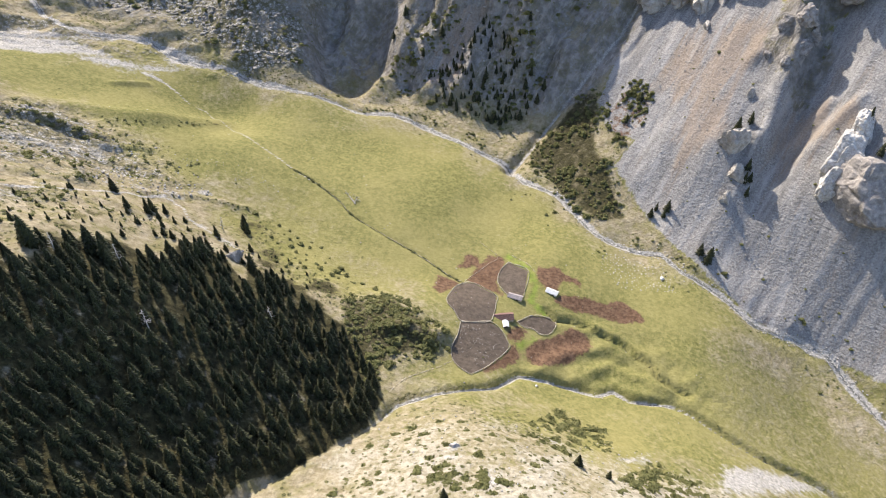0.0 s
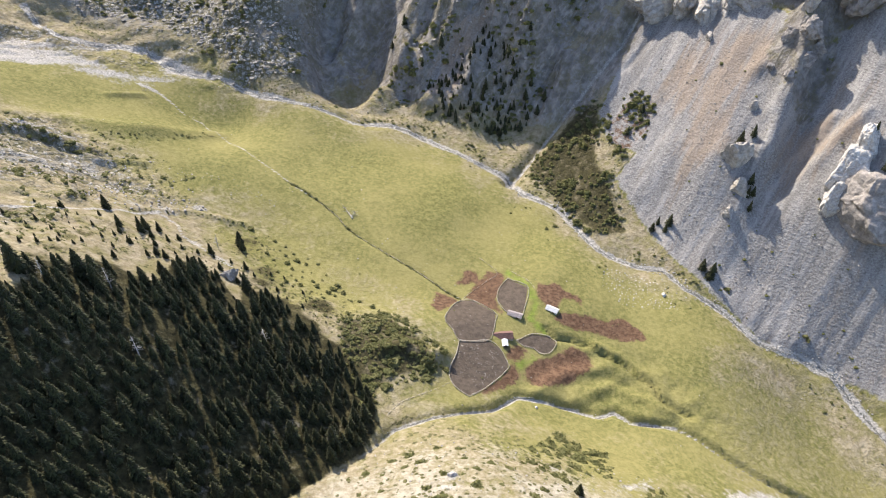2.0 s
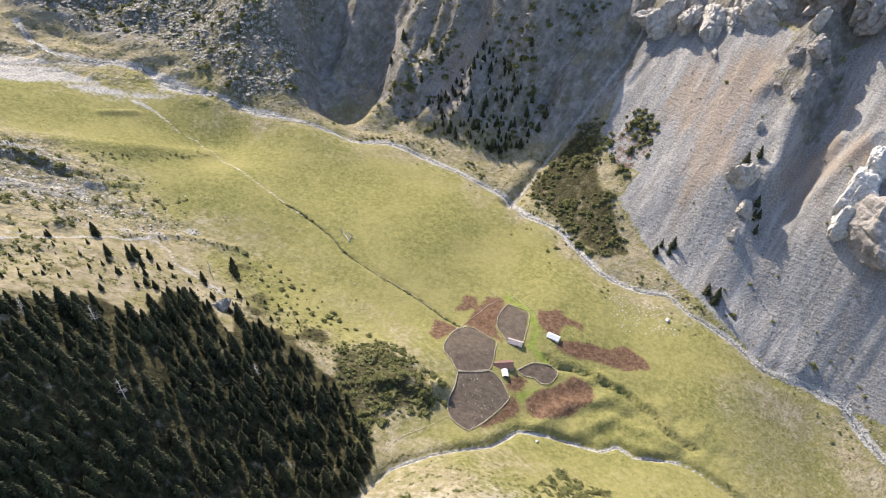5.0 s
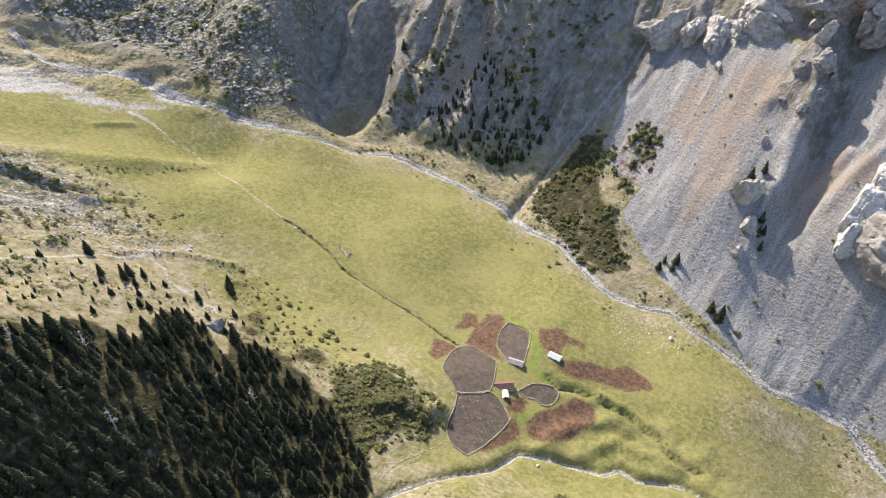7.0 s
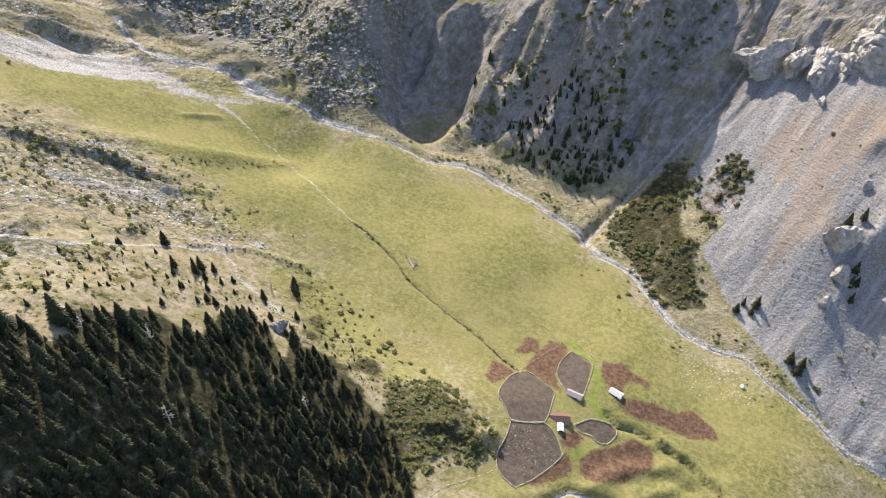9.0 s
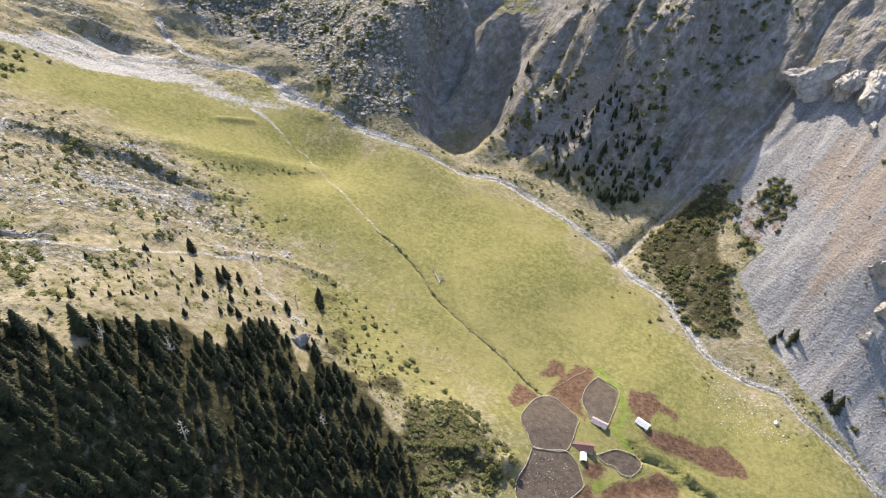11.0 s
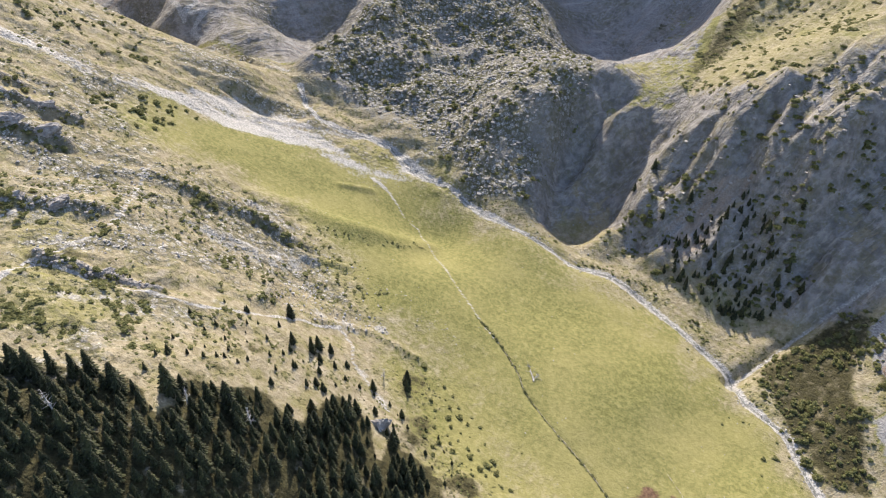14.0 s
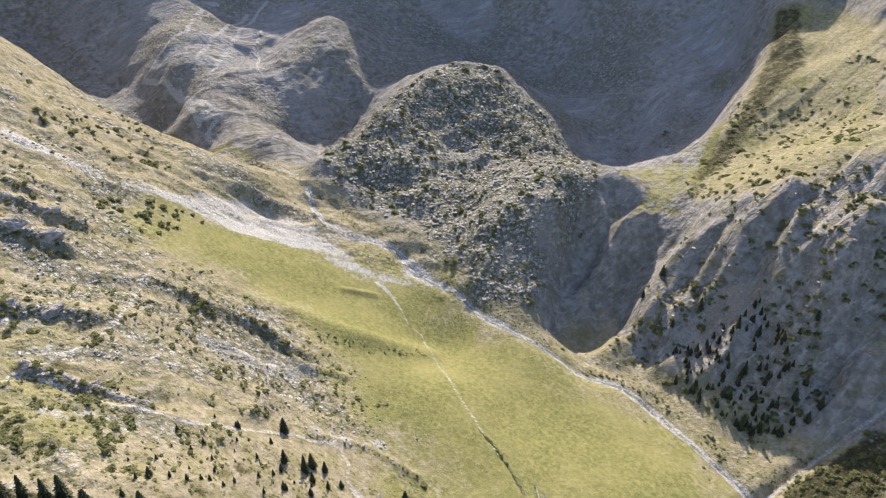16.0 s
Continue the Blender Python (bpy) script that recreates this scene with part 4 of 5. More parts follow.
# ---- spruces ----
def spruce_meshes(seed, tall=12.0, wide=2.2, thin=0.0):
    """Meshes of the trunk and of the crown of one spruce: whorls of drooping, ragged boughs."""
    rng = random.Random(seed)
    bm = bmesh.new()
    bmesh.ops.create_cone(bm, cap_ends=True, segments=7, radius1=0.24, radius2=0.03, depth=tall, matrix=Matrix.Translation((0, 0, tall / 2)))
    trunk = bpy.data.meshes.new("trunk")
    bm.to_mesh(trunk)
    bm.free()
    trunk.materials.append(BARK)
    verts, faces = [], []
    z = tall * 0.07
    while z < tall * 0.985:
        f = z / tall
        reach = wide * ((1 - f) ** 0.68) * min(1.0, 0.72 + f * 2.2) * rng.uniform(0.8, 1.12) + 0.14
        boughs = 6 + int(6 * (1 - f))
        start = rng.uniform(0, 6.3)
        for b in range(boughs):
            if rng.random() < thin + 0.06:
                continue
            a = start + 6.283 * (b + rng.uniform(-0.3, 0.3)) / boughs
            r = reach * rng.uniform(0.72, 1.1)
            droop = r * rng.uniform(0.1, 0.55)
            w = r * rng.uniform(0.13, 0.26) + 0.12
            c, s = math.cos(a), math.sin(a)
            # a bough is a bent kite with two side twigs, all lying at different tilts
            rows = [(0.05, 0.0, 0.10), (0.55, w, -droop * 0.4), (1.0, w * 0.35, -droop)]
            base = len(verts)
            for t, half, dz in rows:
                x, tip = r * t, rng.uniform(-0.10, 0.10)
                for side in (-1, 1):
                    h = half * rng.uniform(0.7, 1.25)
                    verts.append((c * x - s * side * h, s * x + c * side * h, z + dz + tip - abs(h) * 0.35))
                verts.append((c * x, s * x, z + dz + tip + 0.10))
            for k in range(2):
                i = base + 3 * k
                faces += [(i, i + 2, i + 5, i + 3), (i + 2, i + 1, i + 4, i + 5)]
        z += tall * rng.uniform(0.034, 0.05)
    # the dense heart of the crown: a fluted cone
    levels, sides = 7, 9
    for k in range(levels):
        f = 0.06 + 0.86 * k / (levels - 1)
        r0 = 0.7 * wide * ((1 - f) ** 0.68) * min(1.0, 0.7 + f * 2.4)
        for b in range(sides):
            a, r = 6.283 * b / sides + 0.3 * k, r0 * rng.uniform(0.72, 1.12)
            verts.append((math.cos(a) * r, math.sin(a) * r, tall * f + rng.uniform(-0.2, 0.2)))
    heart = len(verts) - levels * sides
    for k in range(levels - 1):
        for b in range(sides):
            i, j = heart + k * sides + b, heart + k * sides + (b + 1) % sides
            faces.append((i, j, j + sides, i + sides))
    top = len(verts)
    verts += [(0.14, 0, tall * 0.93), (-0.08, 0.12, tall * 0.93), (-0.08, -0.12, tall * 0.93), (0, 0, tall + 0.35)]
    faces += [(top, top + 1, top + 3, top + 3), (top + 1, top + 2, top + 3, top + 3), (top + 2, top, top + 3, top + 3)]
    crown = bpy.data.meshes.new("crown")
    crown.from_pydata(verts, [], [tuple(dict.fromkeys(f)) for f in faces])
    crown.materials.append(NEEDLES)
    return trunk, crown


def spruce(meshes, where, label, group):
    ob = thing("spruce_tree", where, label, "conifer tree", group)
    for name, me in zip(("trunk", "crown"), meshes):
        p = new(name, me)
        p.parent = ob
    return ob


def standing(x, y, z, size, turn, tilt=0.0, wide=1.0):
    return pose(x, y, z, tilt, 0, turn) @ Matrix.Diagonal((size * wide, size * wide, size, 1))


def plant_spruces(models, spots, sizes, label, group, seed, sink=0.25):
    rng = random.Random(seed)
    made = []
    for (x, y), z, size in zip(spots, heights(spots), sizes):
        m = standing(x, y, z - sink, size, rng.uniform(0, 360), rng.uniform(-3, 3), rng.uniform(0.85, 1.2))
        made.append(copy_thing(models[rng.randrange(len(models))], m))
        tagged(made[-1], label, "conifer tree", group)
    return made


def far_forest(name, meshes, spots, sizes, label, seed):
    """Trees beyond counting, joined into one object."""
    rng = random.Random(seed)
    verts, faces, count = [], [], 0
    for (x, y), z, size in zip(spots, heights(spots), sizes):
        me = meshes[rng.randrange(len(meshes))][1]
        co = np.empty(len(me.vertices) * 3)
        me.vertices.foreach_get("co", co)
        a = rng.uniform(0, 6.3)
        co = co.reshape(-1, 3) @ np.array([[math.cos(a), math.sin(a), 0], [-math.sin(a), math.cos(a), 0], [0, 0, 1]]) * size
        quads = [tuple(p.vertices) for p in me.polygons if len(p.vertices) == 4]
        verts.append(co + (x, y, z - 0.3))
        faces.append(np.array(quads) + count)
        count += len(co)
    ob = new(name, mesh_from(name, np.concatenate(verts), np.concatenate(faces), NEEDLES))
    return tagged(ob, label, "trees", kind="stuff")


SPRUCES = [spruce_meshes(100 + i, 12.0, w, t) for i, (w, t) in enumerate([(3.2, 0.0), (3.7, 0.06), (2.9, 0.0), (3.4, 0.12), (3.9, 0.15)])]
FIRST = [(-128, 140), (-118, 150), (-100, 170), (-85, 160), (-70, 150)]
models = [spruce(m, standing(x, y, height(x, y) - 0.25, 1.0, 40 * i), "tall dark green spruce in the dense slope forest", "spruces of the slope forest")
          for i, (m, (x, y)) in enumerate(zip(SPRUCES, FIRST))]
rng = random.Random(5)
wood = spots_in(FOREST, 2.75, 7)
where = np.array(wood)
gaps = np.max([inside(where[:, 0], where[:, 1], ring, 2) for ring in CLEARINGS], axis=0)
gaps = np.maximum(gaps, inside(where[:, 0], where[:, 1], GULLY_ROCK, 2) * [rng.random() < 0.2 for _ in wood])
thick = fbm(where[:, 0], where[:, 1], 14, 3, 99)
wood = [p for p, g, f in zip(wood, gaps, thick) if g < 0.5 and f > -0.62]
wood.sort(key=lambda p: abs(p[0] + 85) + abs(p[1] - 140))
rim = inside(np.array([p[0] for p in wood]), np.array([p[1] for p in wood]), FOREST, 30)
sizes = [0.62 * rng.choice([0.5, 0.66, 0.74, 0.84, 0.95, 1.2]) * rng.uniform(0.85, 1.15) * (0.5 + 0.85 * min(0.6, r)) for r in rim]
plant_spruces(models, wood[:165], sizes[:165], "tall dark green spruce in the dense slope forest", "spruces of the slope forest", 8)
if len(wood) > 165:
    far_forest("forest_edge", SPRUCES, wood[165:], sizes[165:], "dark spruces at the rim of the slope forest", 9)
SINGLES = [(-143, 208), (-131, 194), (-126, 198), (-127, 203), (-124, 206), (-122, 197), (-118, 200), (-117, 206), (-99, 220), (-105, 205), (-123, 184),
           (-112, 185), (-115, 185), (-108, 173), (-107, 180), (-101, 184), (-85, 185), (-148, 192), (-139, 197), (-129, 190), (-118, 191), (-91, 202)]
SINGLE_SIZES = [0.6, 0.5, 0.7, 0.6, 0.45, 0.4, 0.35, 0.3, 0.7, 0.5, 0.35, 0.4, 0.35, 0.5, 0.4, 0.75, 0.7, 0.3, 0.25, 0.3, 0.3, 0.4]
plant_spruces(models, SINGLES, SINGLE_SIZES, "lone dark spruce on the dry grass brow", "lone spruces of the brow", 10)
YOUNG = [(-141, 152), (-138, 156), (-135, 159), (-134, 163), (-133, 165), (-130, 167), (-141, 148), (-154, 173), (-154, 188), (-149, 192), (-143, 186), (-142, 190)]
plant_spruces(models, YOUNG, [0.3, 0.2, 0.22, 0.2, 0.2, 0.18, 0.2, 0.2, 0.16, 0.2, 0.2, 0.16], "young spruce standing alone on dry grass", "young spruces", 11)
GLADES = [p for ring in CLEARINGS for p in clusters(ring, 7.0, 2, 1.4, 131)]
plant_spruces(models, GLADES, [rng.uniform(0.14, 0.34) for _ in GLADES], "young spruce in a rusty forest clearing", "young spruces", 132)
RIM_TREES = [(-145, 131), (-131, 142), (-101, 188), (-86, 188), (-97, 217), (-138, 132), (-128, 144), (-151, 125), (-160, 121), (-156, 120), (-147, 128)]
plant_spruces(models, RIM_TREES, [0.75, 0.6, 0.6, 0.65, 0.55, 0.7, 0.55, 0.7, 0.7, 0.75, 0.65], "dark spruce at the upper rim of the forest", "spruces of the forest rim", 133)
BROW = [(-150, 150), (-128, 170), (-100, 195), (-75, 190), (-55, 178), (-48, 188), (-80, 208), (-112, 205), (-150, 175)]
fringe = spots_in(BROW, 5.0, 13, 75)
plant_spruces(models, fringe, [rng.uniform(0.09, 0.26) for _ in fringe], "small young spruce among scrub on the brow", "young spruces", 14)
NORTH_TREES = [(-22, 398), (-33, 388), (-24, 366), (-3, 376), (10, 354), (2, 364), (16, 373), (23, 366), (27, 358), (37, 363), (33, 376), (19, 386), (31, 392),
               (8, 390), (-2, 389), (-1, 364), (6, 375), (13, 368), (18, 358), (30, 370), (41, 369), (-53, 405), (-46, 415)]
plant_spruces(models, NORTH_TREES, [rng.uniform(0.4, 0.7) for _ in NORTH_TREES], "dark spruce on the steep crag above the river", "spruces of the crag", 15)
FACE = [(-8, 391), (3, 390), (3, 407), (24, 387), (27, 371), (35, 358), (13, 350), (-13, 360), (-30, 378)]
face = [p for p in clusters(FACE, 5.0, 4, 1.6, 171)]
far_forest("face_wood", SPRUCES, face, [rng.uniform(0.18, 0.48) for _ in face], "dark stunted trees on the shaded crag", 172)
EAST_TREES = [(117, 249), (93, 277), (96, 280), (135, 305), (141, 307), (186, 287), (93, 343), (85, 333), (188, 271), (138, 278), (137, 283), (99, 275), (101, 278), (133, 304), (139, 288), (140, 284), (114, 253), (119, 252)]
plant_spruces(models, EAST_TREES, [0.8, 0.5, 0.45, 0.75, 0.6, 0.9, 0.5, 0.45, 0.6, 0.55, 0.6, 0.5, 0.6, 0.65, 0.6, 0.5, 0.6, 0.55], "small spruce clinging to the scree slope", "spruces of the scree", 16)
plant_spruces(models, [(36, 113), (45, 109), (-5, 91)], [0.5, 0.4, 0.4], "small dark spruce on the stony spur", "spruces of the spur", 17)


# ---- bare dead trees ----
def dead_tree(where, label, seed, tall, lying=False):
    rng = random.Random(seed)
    ob = thing("dead_tree", where, label, "dead tree")
    bm = bmesh.new()
    bmesh.ops.create_cone(bm, cap_ends=True, segments=7, radius1=(0.036 if lying else 0.02) * tall + 0.05, radius2=0.03, depth=tall, matrix=Matrix.Translation((0, 0, tall / 2)))
    part("trunk", bm, DEADWOOD, ob)
    for i in range(14 if lying else 34):
        z, a = tall * rng.uniform(0.25, 0.97), rng.uniform(0, 6.283)
        reach = (tall - z) * 0.22 + (rng.uniform(1.4, 3.2) if lying else 0.5)
        bm = bmesh.new()
        m = Matrix.Translation((0, 0, z)) @ Matrix.Rotation(a, 4, "Z") @ Matrix.Rotation(radians(rng.uniform(55, 110)), 4, "Y")
        bmesh.ops.create_cone(bm, cap_ends=True, segments=5, radius1=0.11 if lying else 0.06, radius2=0.012, depth=reach, matrix=m @ Matrix.Translation((0, 0, reach / 2)))
        for v in bm.verts:
            v.co += Vector((0, 0, 0.08)) * noise.noise(v.co * 0.8)
        part("branch", bm, DEADWOOD, ob)
    return ob


for k, (x, y, tall) in enumerate([(-137, 115, 11), (-111, 150, 10), (-122, 140, 9), (-106, 214, 7), (-95, 128, 9), (-70, 158, 8)]):
    dead_tree(standing(x, y, height(x, y) - 0.2, 1, 50 * k, 4), "bare grey dead spruce standing among living trees", 30 + k, tall)
x, y = -57, 256
dead_tree(pose(x, y, height(x, y) + 0.25, 84, 0, 215), "bleached fallen dead tree lying on the pasture", 40, 9.0, True)
dead_tree(pose(x - 0.6, y + 0.4, height(x, y) + 0.25, 78, 0, 160), "bleached fallen limb lying on the pasture", 41, 4.0, True)


# ---- shrubs, beyond counting ----
def jitter(spots, by, seed):
    rng = random.Random(seed)
    return [(x + rng.gauss(0, by), y + rng.gauss(0, by)) for x, y in spots if rng.random() < 0.75]


def shrubs(name, spots, low, high, label, seed, flat=0.55, leaves=46, sparse=-0.22):
    """Low domes of small leaves round a dark heart, joined into one object."""
    rng = np.random.default_rng(seed)
    zs = heights(spots)
    verts, faces, n = [], [], 0
    thin = fbm(np.array([p[0] for p in spots]), np.array([p[1] for p in spots]), 13, 3, seed)
    for (x, y), z, bare in zip(spots, zs, thin):
        if bare < sparse:
            continue
        r = rng.uniform(low, high) * (1.0 + 0.5 * bare) * (1.5 if rng.random() < 0.15 else 1.0)
        sx, sy = r * rng.uniform(0.7, 1.4), r * rng.uniform(0.7, 1.2)
        k = max(18, int(leaves * min(1.6, r)))
        a, u = rng.uniform(0, 6.283, k), rng.uniform(0, 1, k) ** 0.6
        up = np.sqrt(np.clip(1 - u * u, 0, 1))
        lump = 0.8 + 0.35 * np.sin(a * 3 + rng.uniform(0, 6)) * u
        c = np.c_[np.cos(a) * u * sx * lump, np.sin(a) * u * sy * lump, up * r * flat * rng.uniform(0.75, 1.15, k)] + (x, y, z - 0.08)
        s = r * rng.uniform(0.16, 0.34, k)[:, None]
        d1, d2 = rng.normal(size=(k, 3)), rng.normal(size=(k, 3))
        d1[:, 2] *= 0.4
        d2[:, 2] *= 0.4
        d1 /= np.linalg.norm(d1, axis=1)[:, None]
        d2 /= np.linalg.norm(d2, axis=1)[:, None]
        verts.append(np.stack([c - d1 * s, c - d2 * s, c + d1 * s, c + d2 * s], 1).reshape(-1, 3))
        faces.append(np.arange(4 * k).reshape(-1, 4) + n)
        n += 4 * k
        # the heart: a dome of eight sides
        ring = np.arange(8) * 0.7854
        dome = np.concatenate([np.c_[np.cos(ring) * sx * 0.8, np.sin(ring) * sy * 0.8, np.full(8, -0.1)],
                               np.c_[np.cos(ring) * sx * 0.6, np.sin(ring) * sy * 0.6, np.full(8, r * flat * 0.78)]]) + (x, y, z)
        i = np.arange(8)
        verts.append(dome)
        faces.append(np.stack([i, (i + 1) % 8, (i + 1) % 8 + 8, i + 8], 1) + n)
        faces.append(np.array([[8, 9, 10, 11], [8, 11, 12, 15], [12, 13, 14, 15]]) + n)
        n += 16
    ob = new(name, mesh_from(name, np.concatenate(verts), np.concatenate(faces), LEAVES))
    return tagged(ob, label, "shrubs", kind="stuff")


HEATH = [([(-53, 189), (-31, 196), (-9, 180), (-12, 163), (-26, 157), (-35, 141), (-47, 167)], 1.8, 0.6, 1.5),
         ([(-66, 202), (-52, 208), (-18, 184), (-30, 176)], 4.2, 0.4, 1.1),
         ([(-100, 235), (-68, 225), (-48, 200), (-56, 180), (-82, 200)], 3.6, 0.4, 1.1)]
shrubs("juniper_scrub", [p for ring, gap, a, b in HEATH for p in spots_in(ring, gap, 50)], 0.5, 1.35, "dark olive juniper scrub on the hill flank", 51, sparse=-0.5)
shrubs("flank_juniper", clusters(THICKET[2], 5.0, 4, 1.4, 511), 0.9, 1.9, "broad olive juniper clumps on the hill flank", 512, 0.5)
SPUR = [([(-34, 118), (-5, 128), (30, 112), (10, 80), (-40, 80)], 3.3), ([(21, 133), (50, 142), (53, 128), (25, 116)], 2.7), ([(51, 118), (82, 128), (79, 108), (51, 102)], 2.9)]
shrubs("spur_juniper", [p for ring, gap in SPUR for p in spots_in(ring, gap * 1.5, 52)] + [p for ring in SPUR_MATS for p in clusters(ring, 3.2, 5, 1.2, 521)], 0.5, 1.9, "low juniper mats on the dry stony spur", 53, 0.13, sparse=-0.5)
shrubs("ravine_scrub", [p for ring, gap in zip(THICKET[:2], (3.0, 2.2)) for p in clusters(ring, gap, 4, 1.4, 54)], 0.4, 1.6, "dense dark scrub beside the ravine", 55, 0.8, sparse=-0.12)
WEST = [([(-225, 160), (-213, 189), (-188, 208), (-161, 222), (-124, 244), (-141, 262), (-176, 245), (-207, 225), (-240, 201), (-250, 170)], 2.9),
        ([(-335, 200), (-250, 200), (-258, 255), (-300, 290), (-350, 300)], 4.5), ([(-205, 110), (-160, 125), (-130, 160), (-150, 205), (-200, 160)], 3.2),
        ([(-235, 235), (-180, 252), (-130, 255), (-150, 275), (-200, 268), (-230, 260)], 4.0)]
shrubs("west_scrub", [p for ring, gap in WEST for p in clusters(ring, gap * 1.5, 6, 2.0, 56)], 0.3, 1.2, "scattered olive shrubs on dry western slope", 57, 0.25, 30)
MATS = [[(-191, 140), (-183, 150), (-177, 162), (-164, 166), (-156, 157), (-161, 139), (-175, 129)], [(-155, 174), (-151, 186), (-143, 182), (-146, 168)], [(-235, 172), (-205, 190), (-172, 222), (-160, 216), (-180, 196), (-205, 172), (-225, 160)]]
shrubs("brow_scrub", clusters(BROW, 4.5, 6, 1.6, 568), 0.2, 0.75, "small dark shrubs among grass on the brow", 569, 0.4, sparse=-0.4)
shrubs("juniper_mats", [p for ring in MATS for p in clusters(ring, 3.6, 5, 1.3, 561)], 0.6, 1.9, "flat olive juniper mats on the dry shoulder", 562, 0.22)
shrubs("scarp_scrub", jitter([(p[0] + 1.4, p[1] - 1.6) for line, rise in [*SCARPS, ([(-34, 171), (-23, 174), (-16, 171), (-8, 176)], 3), ([(-34, 168), (-24, 171), (-15, 168)], 3)] for p in curve_through(line, 0.8)], 1.7, 563), 0.4, 1.5, "dark scrub under small rock steps", 564, 0.55, sparse=-0.45)
shrubs("gully_scrub", clusters([(-288, 252), (-286, 271), (-269, 296), (-258, 288), (-258, 254), (-278, 246)], 5.5, 5, 1.6, 565) + clusters([(-400, 300), (-330, 262), (-300, 320), (-380, 340)], 9, 6, 2.2, 566), 0.6, 1.9, "olive scrub along the upper gravel gully", 567, 0.5)
CLIFF = [(BOULDERS, 7.5), ([(-55, 410), (60, 400), (110, 450), (45, 480), (-40, 440)], 6.0), ([(-60, 372), (15, 350), (45, 372), (30, 405), (-40, 410)], 5.0)]
shrubs("spur_mats", [p for p in clusters(SPUR_SIDE, 6.0, 6, 2.0, 581) if p[1] < 600] + clusters([(-38, 460), (-48, 480), (-20, 560), (30, 640), (50, 600), (40, 500), (10, 460)], 7.0, 6, 2.2, 582), 0.6, 2.0, "grey-green scrub mats on the sunlit spur", 583, 0.2)
shrubs("crag_scrub", [p for ring, gap in CLIFF for p in clusters(ring, gap, 5, 1.6, 58)], 0.6, 1.7, "dark scrub scattered over the northern crags", 59, 0.7)
shrubs("scree_scrub", spots_in([(95, 300), (115, 260), (160, 225), (195, 215), (200, 270), (150, 340), (110, 380), (90, 350)], 12, 60), 0.4, 0.9, "sparse small shrubs on grey scree", 61, 0.7)
shrubs("bank_scrub", jitter([(p[0] + 0.5, p[1] - 1.0) for bank in [*BANKS[:2], STEP] for p in curve_through(bank, 1.4)], 0.9, 671), 0.25, 0.6, "dark scrub along small earth banks", 67, 0.45)
shrubs("knoll_scrub", jitter([(p[0] + 1.5 + dx, p[1] - 7 + dx) for p in curve_through(KNOLL[1:], 1.8) for dx in (-1.8, 0, 1.5)], 1.5, 672), 0.3, 0.8, "dark scrub on the steep side of a knoll", 66, 0.4)
LINE = curve_through([(-94, 276), *FIELD_WALL], 0.5)
shrubs("field_hedge", jitter([(p[0] + 0.5, p[1] - 0.6) for p in LINE], 0.3, 673), 0.4, 0.85, "dark tussocks along the old field wall", 62, 0.6, sparse=-0.9)
EDGE = [(p[0] + dx, p[1] + dy) for i, p in enumerate(curve_through([q[:2] for q in RIVER[12:30]], 5.5)) for dx, dy in [((-3.5, -6.0), (-6.0, -9.5), (2.0, 7.0))[i % 3]]]
DITCH_SIDE = [(p[0] + 0.8, p[1] + 1.0) for p in curve_through(DITCH, 1.0)]
shrubs("ditch_scrub", jitter(DITCH_SIDE, 1.2, 631) + jitter(curve_through([q[:2] for q in CREEK[12:17]], 0.9), 1.6, 636), 0.15, 0.42, "dark weeds along the pasture ditch", 632, 0.5, sparse=-0.05)
BANK_FOOT = [(p[0] + dx, p[1] + dy) for p in curve_through([q[:2] for q in RIVER[9:30]], 1.6) for dx, dy in ((3.2, 4.6), (5.0, 7.0))]
shrubs("far_bank_scrub", jitter(BANK_FOOT, 1.2, 633), 0.3, 1.0, "dark bushes on the far river bank", 634, 0.6, sparse=0.1)
EDGE += jitter([(p[0] - 7, p[1] - 9) for p in curve_through([q[:2] for q in RIVER[17:29]], 2.2)], 4.0, 635)
shrubs("river_tussocks", EDGE, 0.3, 0.8, "small dark bushes along the river bank", 63, 0.7)
SWARD = clusters(GREEN, 30, 3, 3.5, 64)
shrubs("pasture_tussocks", SWARD, 0.2, 0.45, "small dark tussocks dotted over the pasture", 65, 0.7, 30)


# ---- stones ----
def stone_shapes(seed, count=5, detail=1):
    out = []
    for i in range(count):
        bm = bmesh.new()
        bmesh.ops.create_icosphere(bm, subdivisions=detail, radius=1)
        for v in bm.verts:
            d = v.co.normalized()
            k = 0.82 + 0.5 * noise.noise(d * 1.3 + Vector((seed * 3.1, i * 7.7, 0))) + 0.2 * noise.noise(d * 3.4 + Vector((i * 2.3, 0, seed)))
            v.co = d * k
        bm.verts.ensure_lookup_table()
        out.append((np.array([v.co[:] for v in bm.verts]), np.array([[v.index for v in f.verts] for f in bm.faces])))
        bm.free()
    return out


PEBBLES, COBBLES = stone_shapes(3, 6, 1), stone_shapes(5, 5, 2)


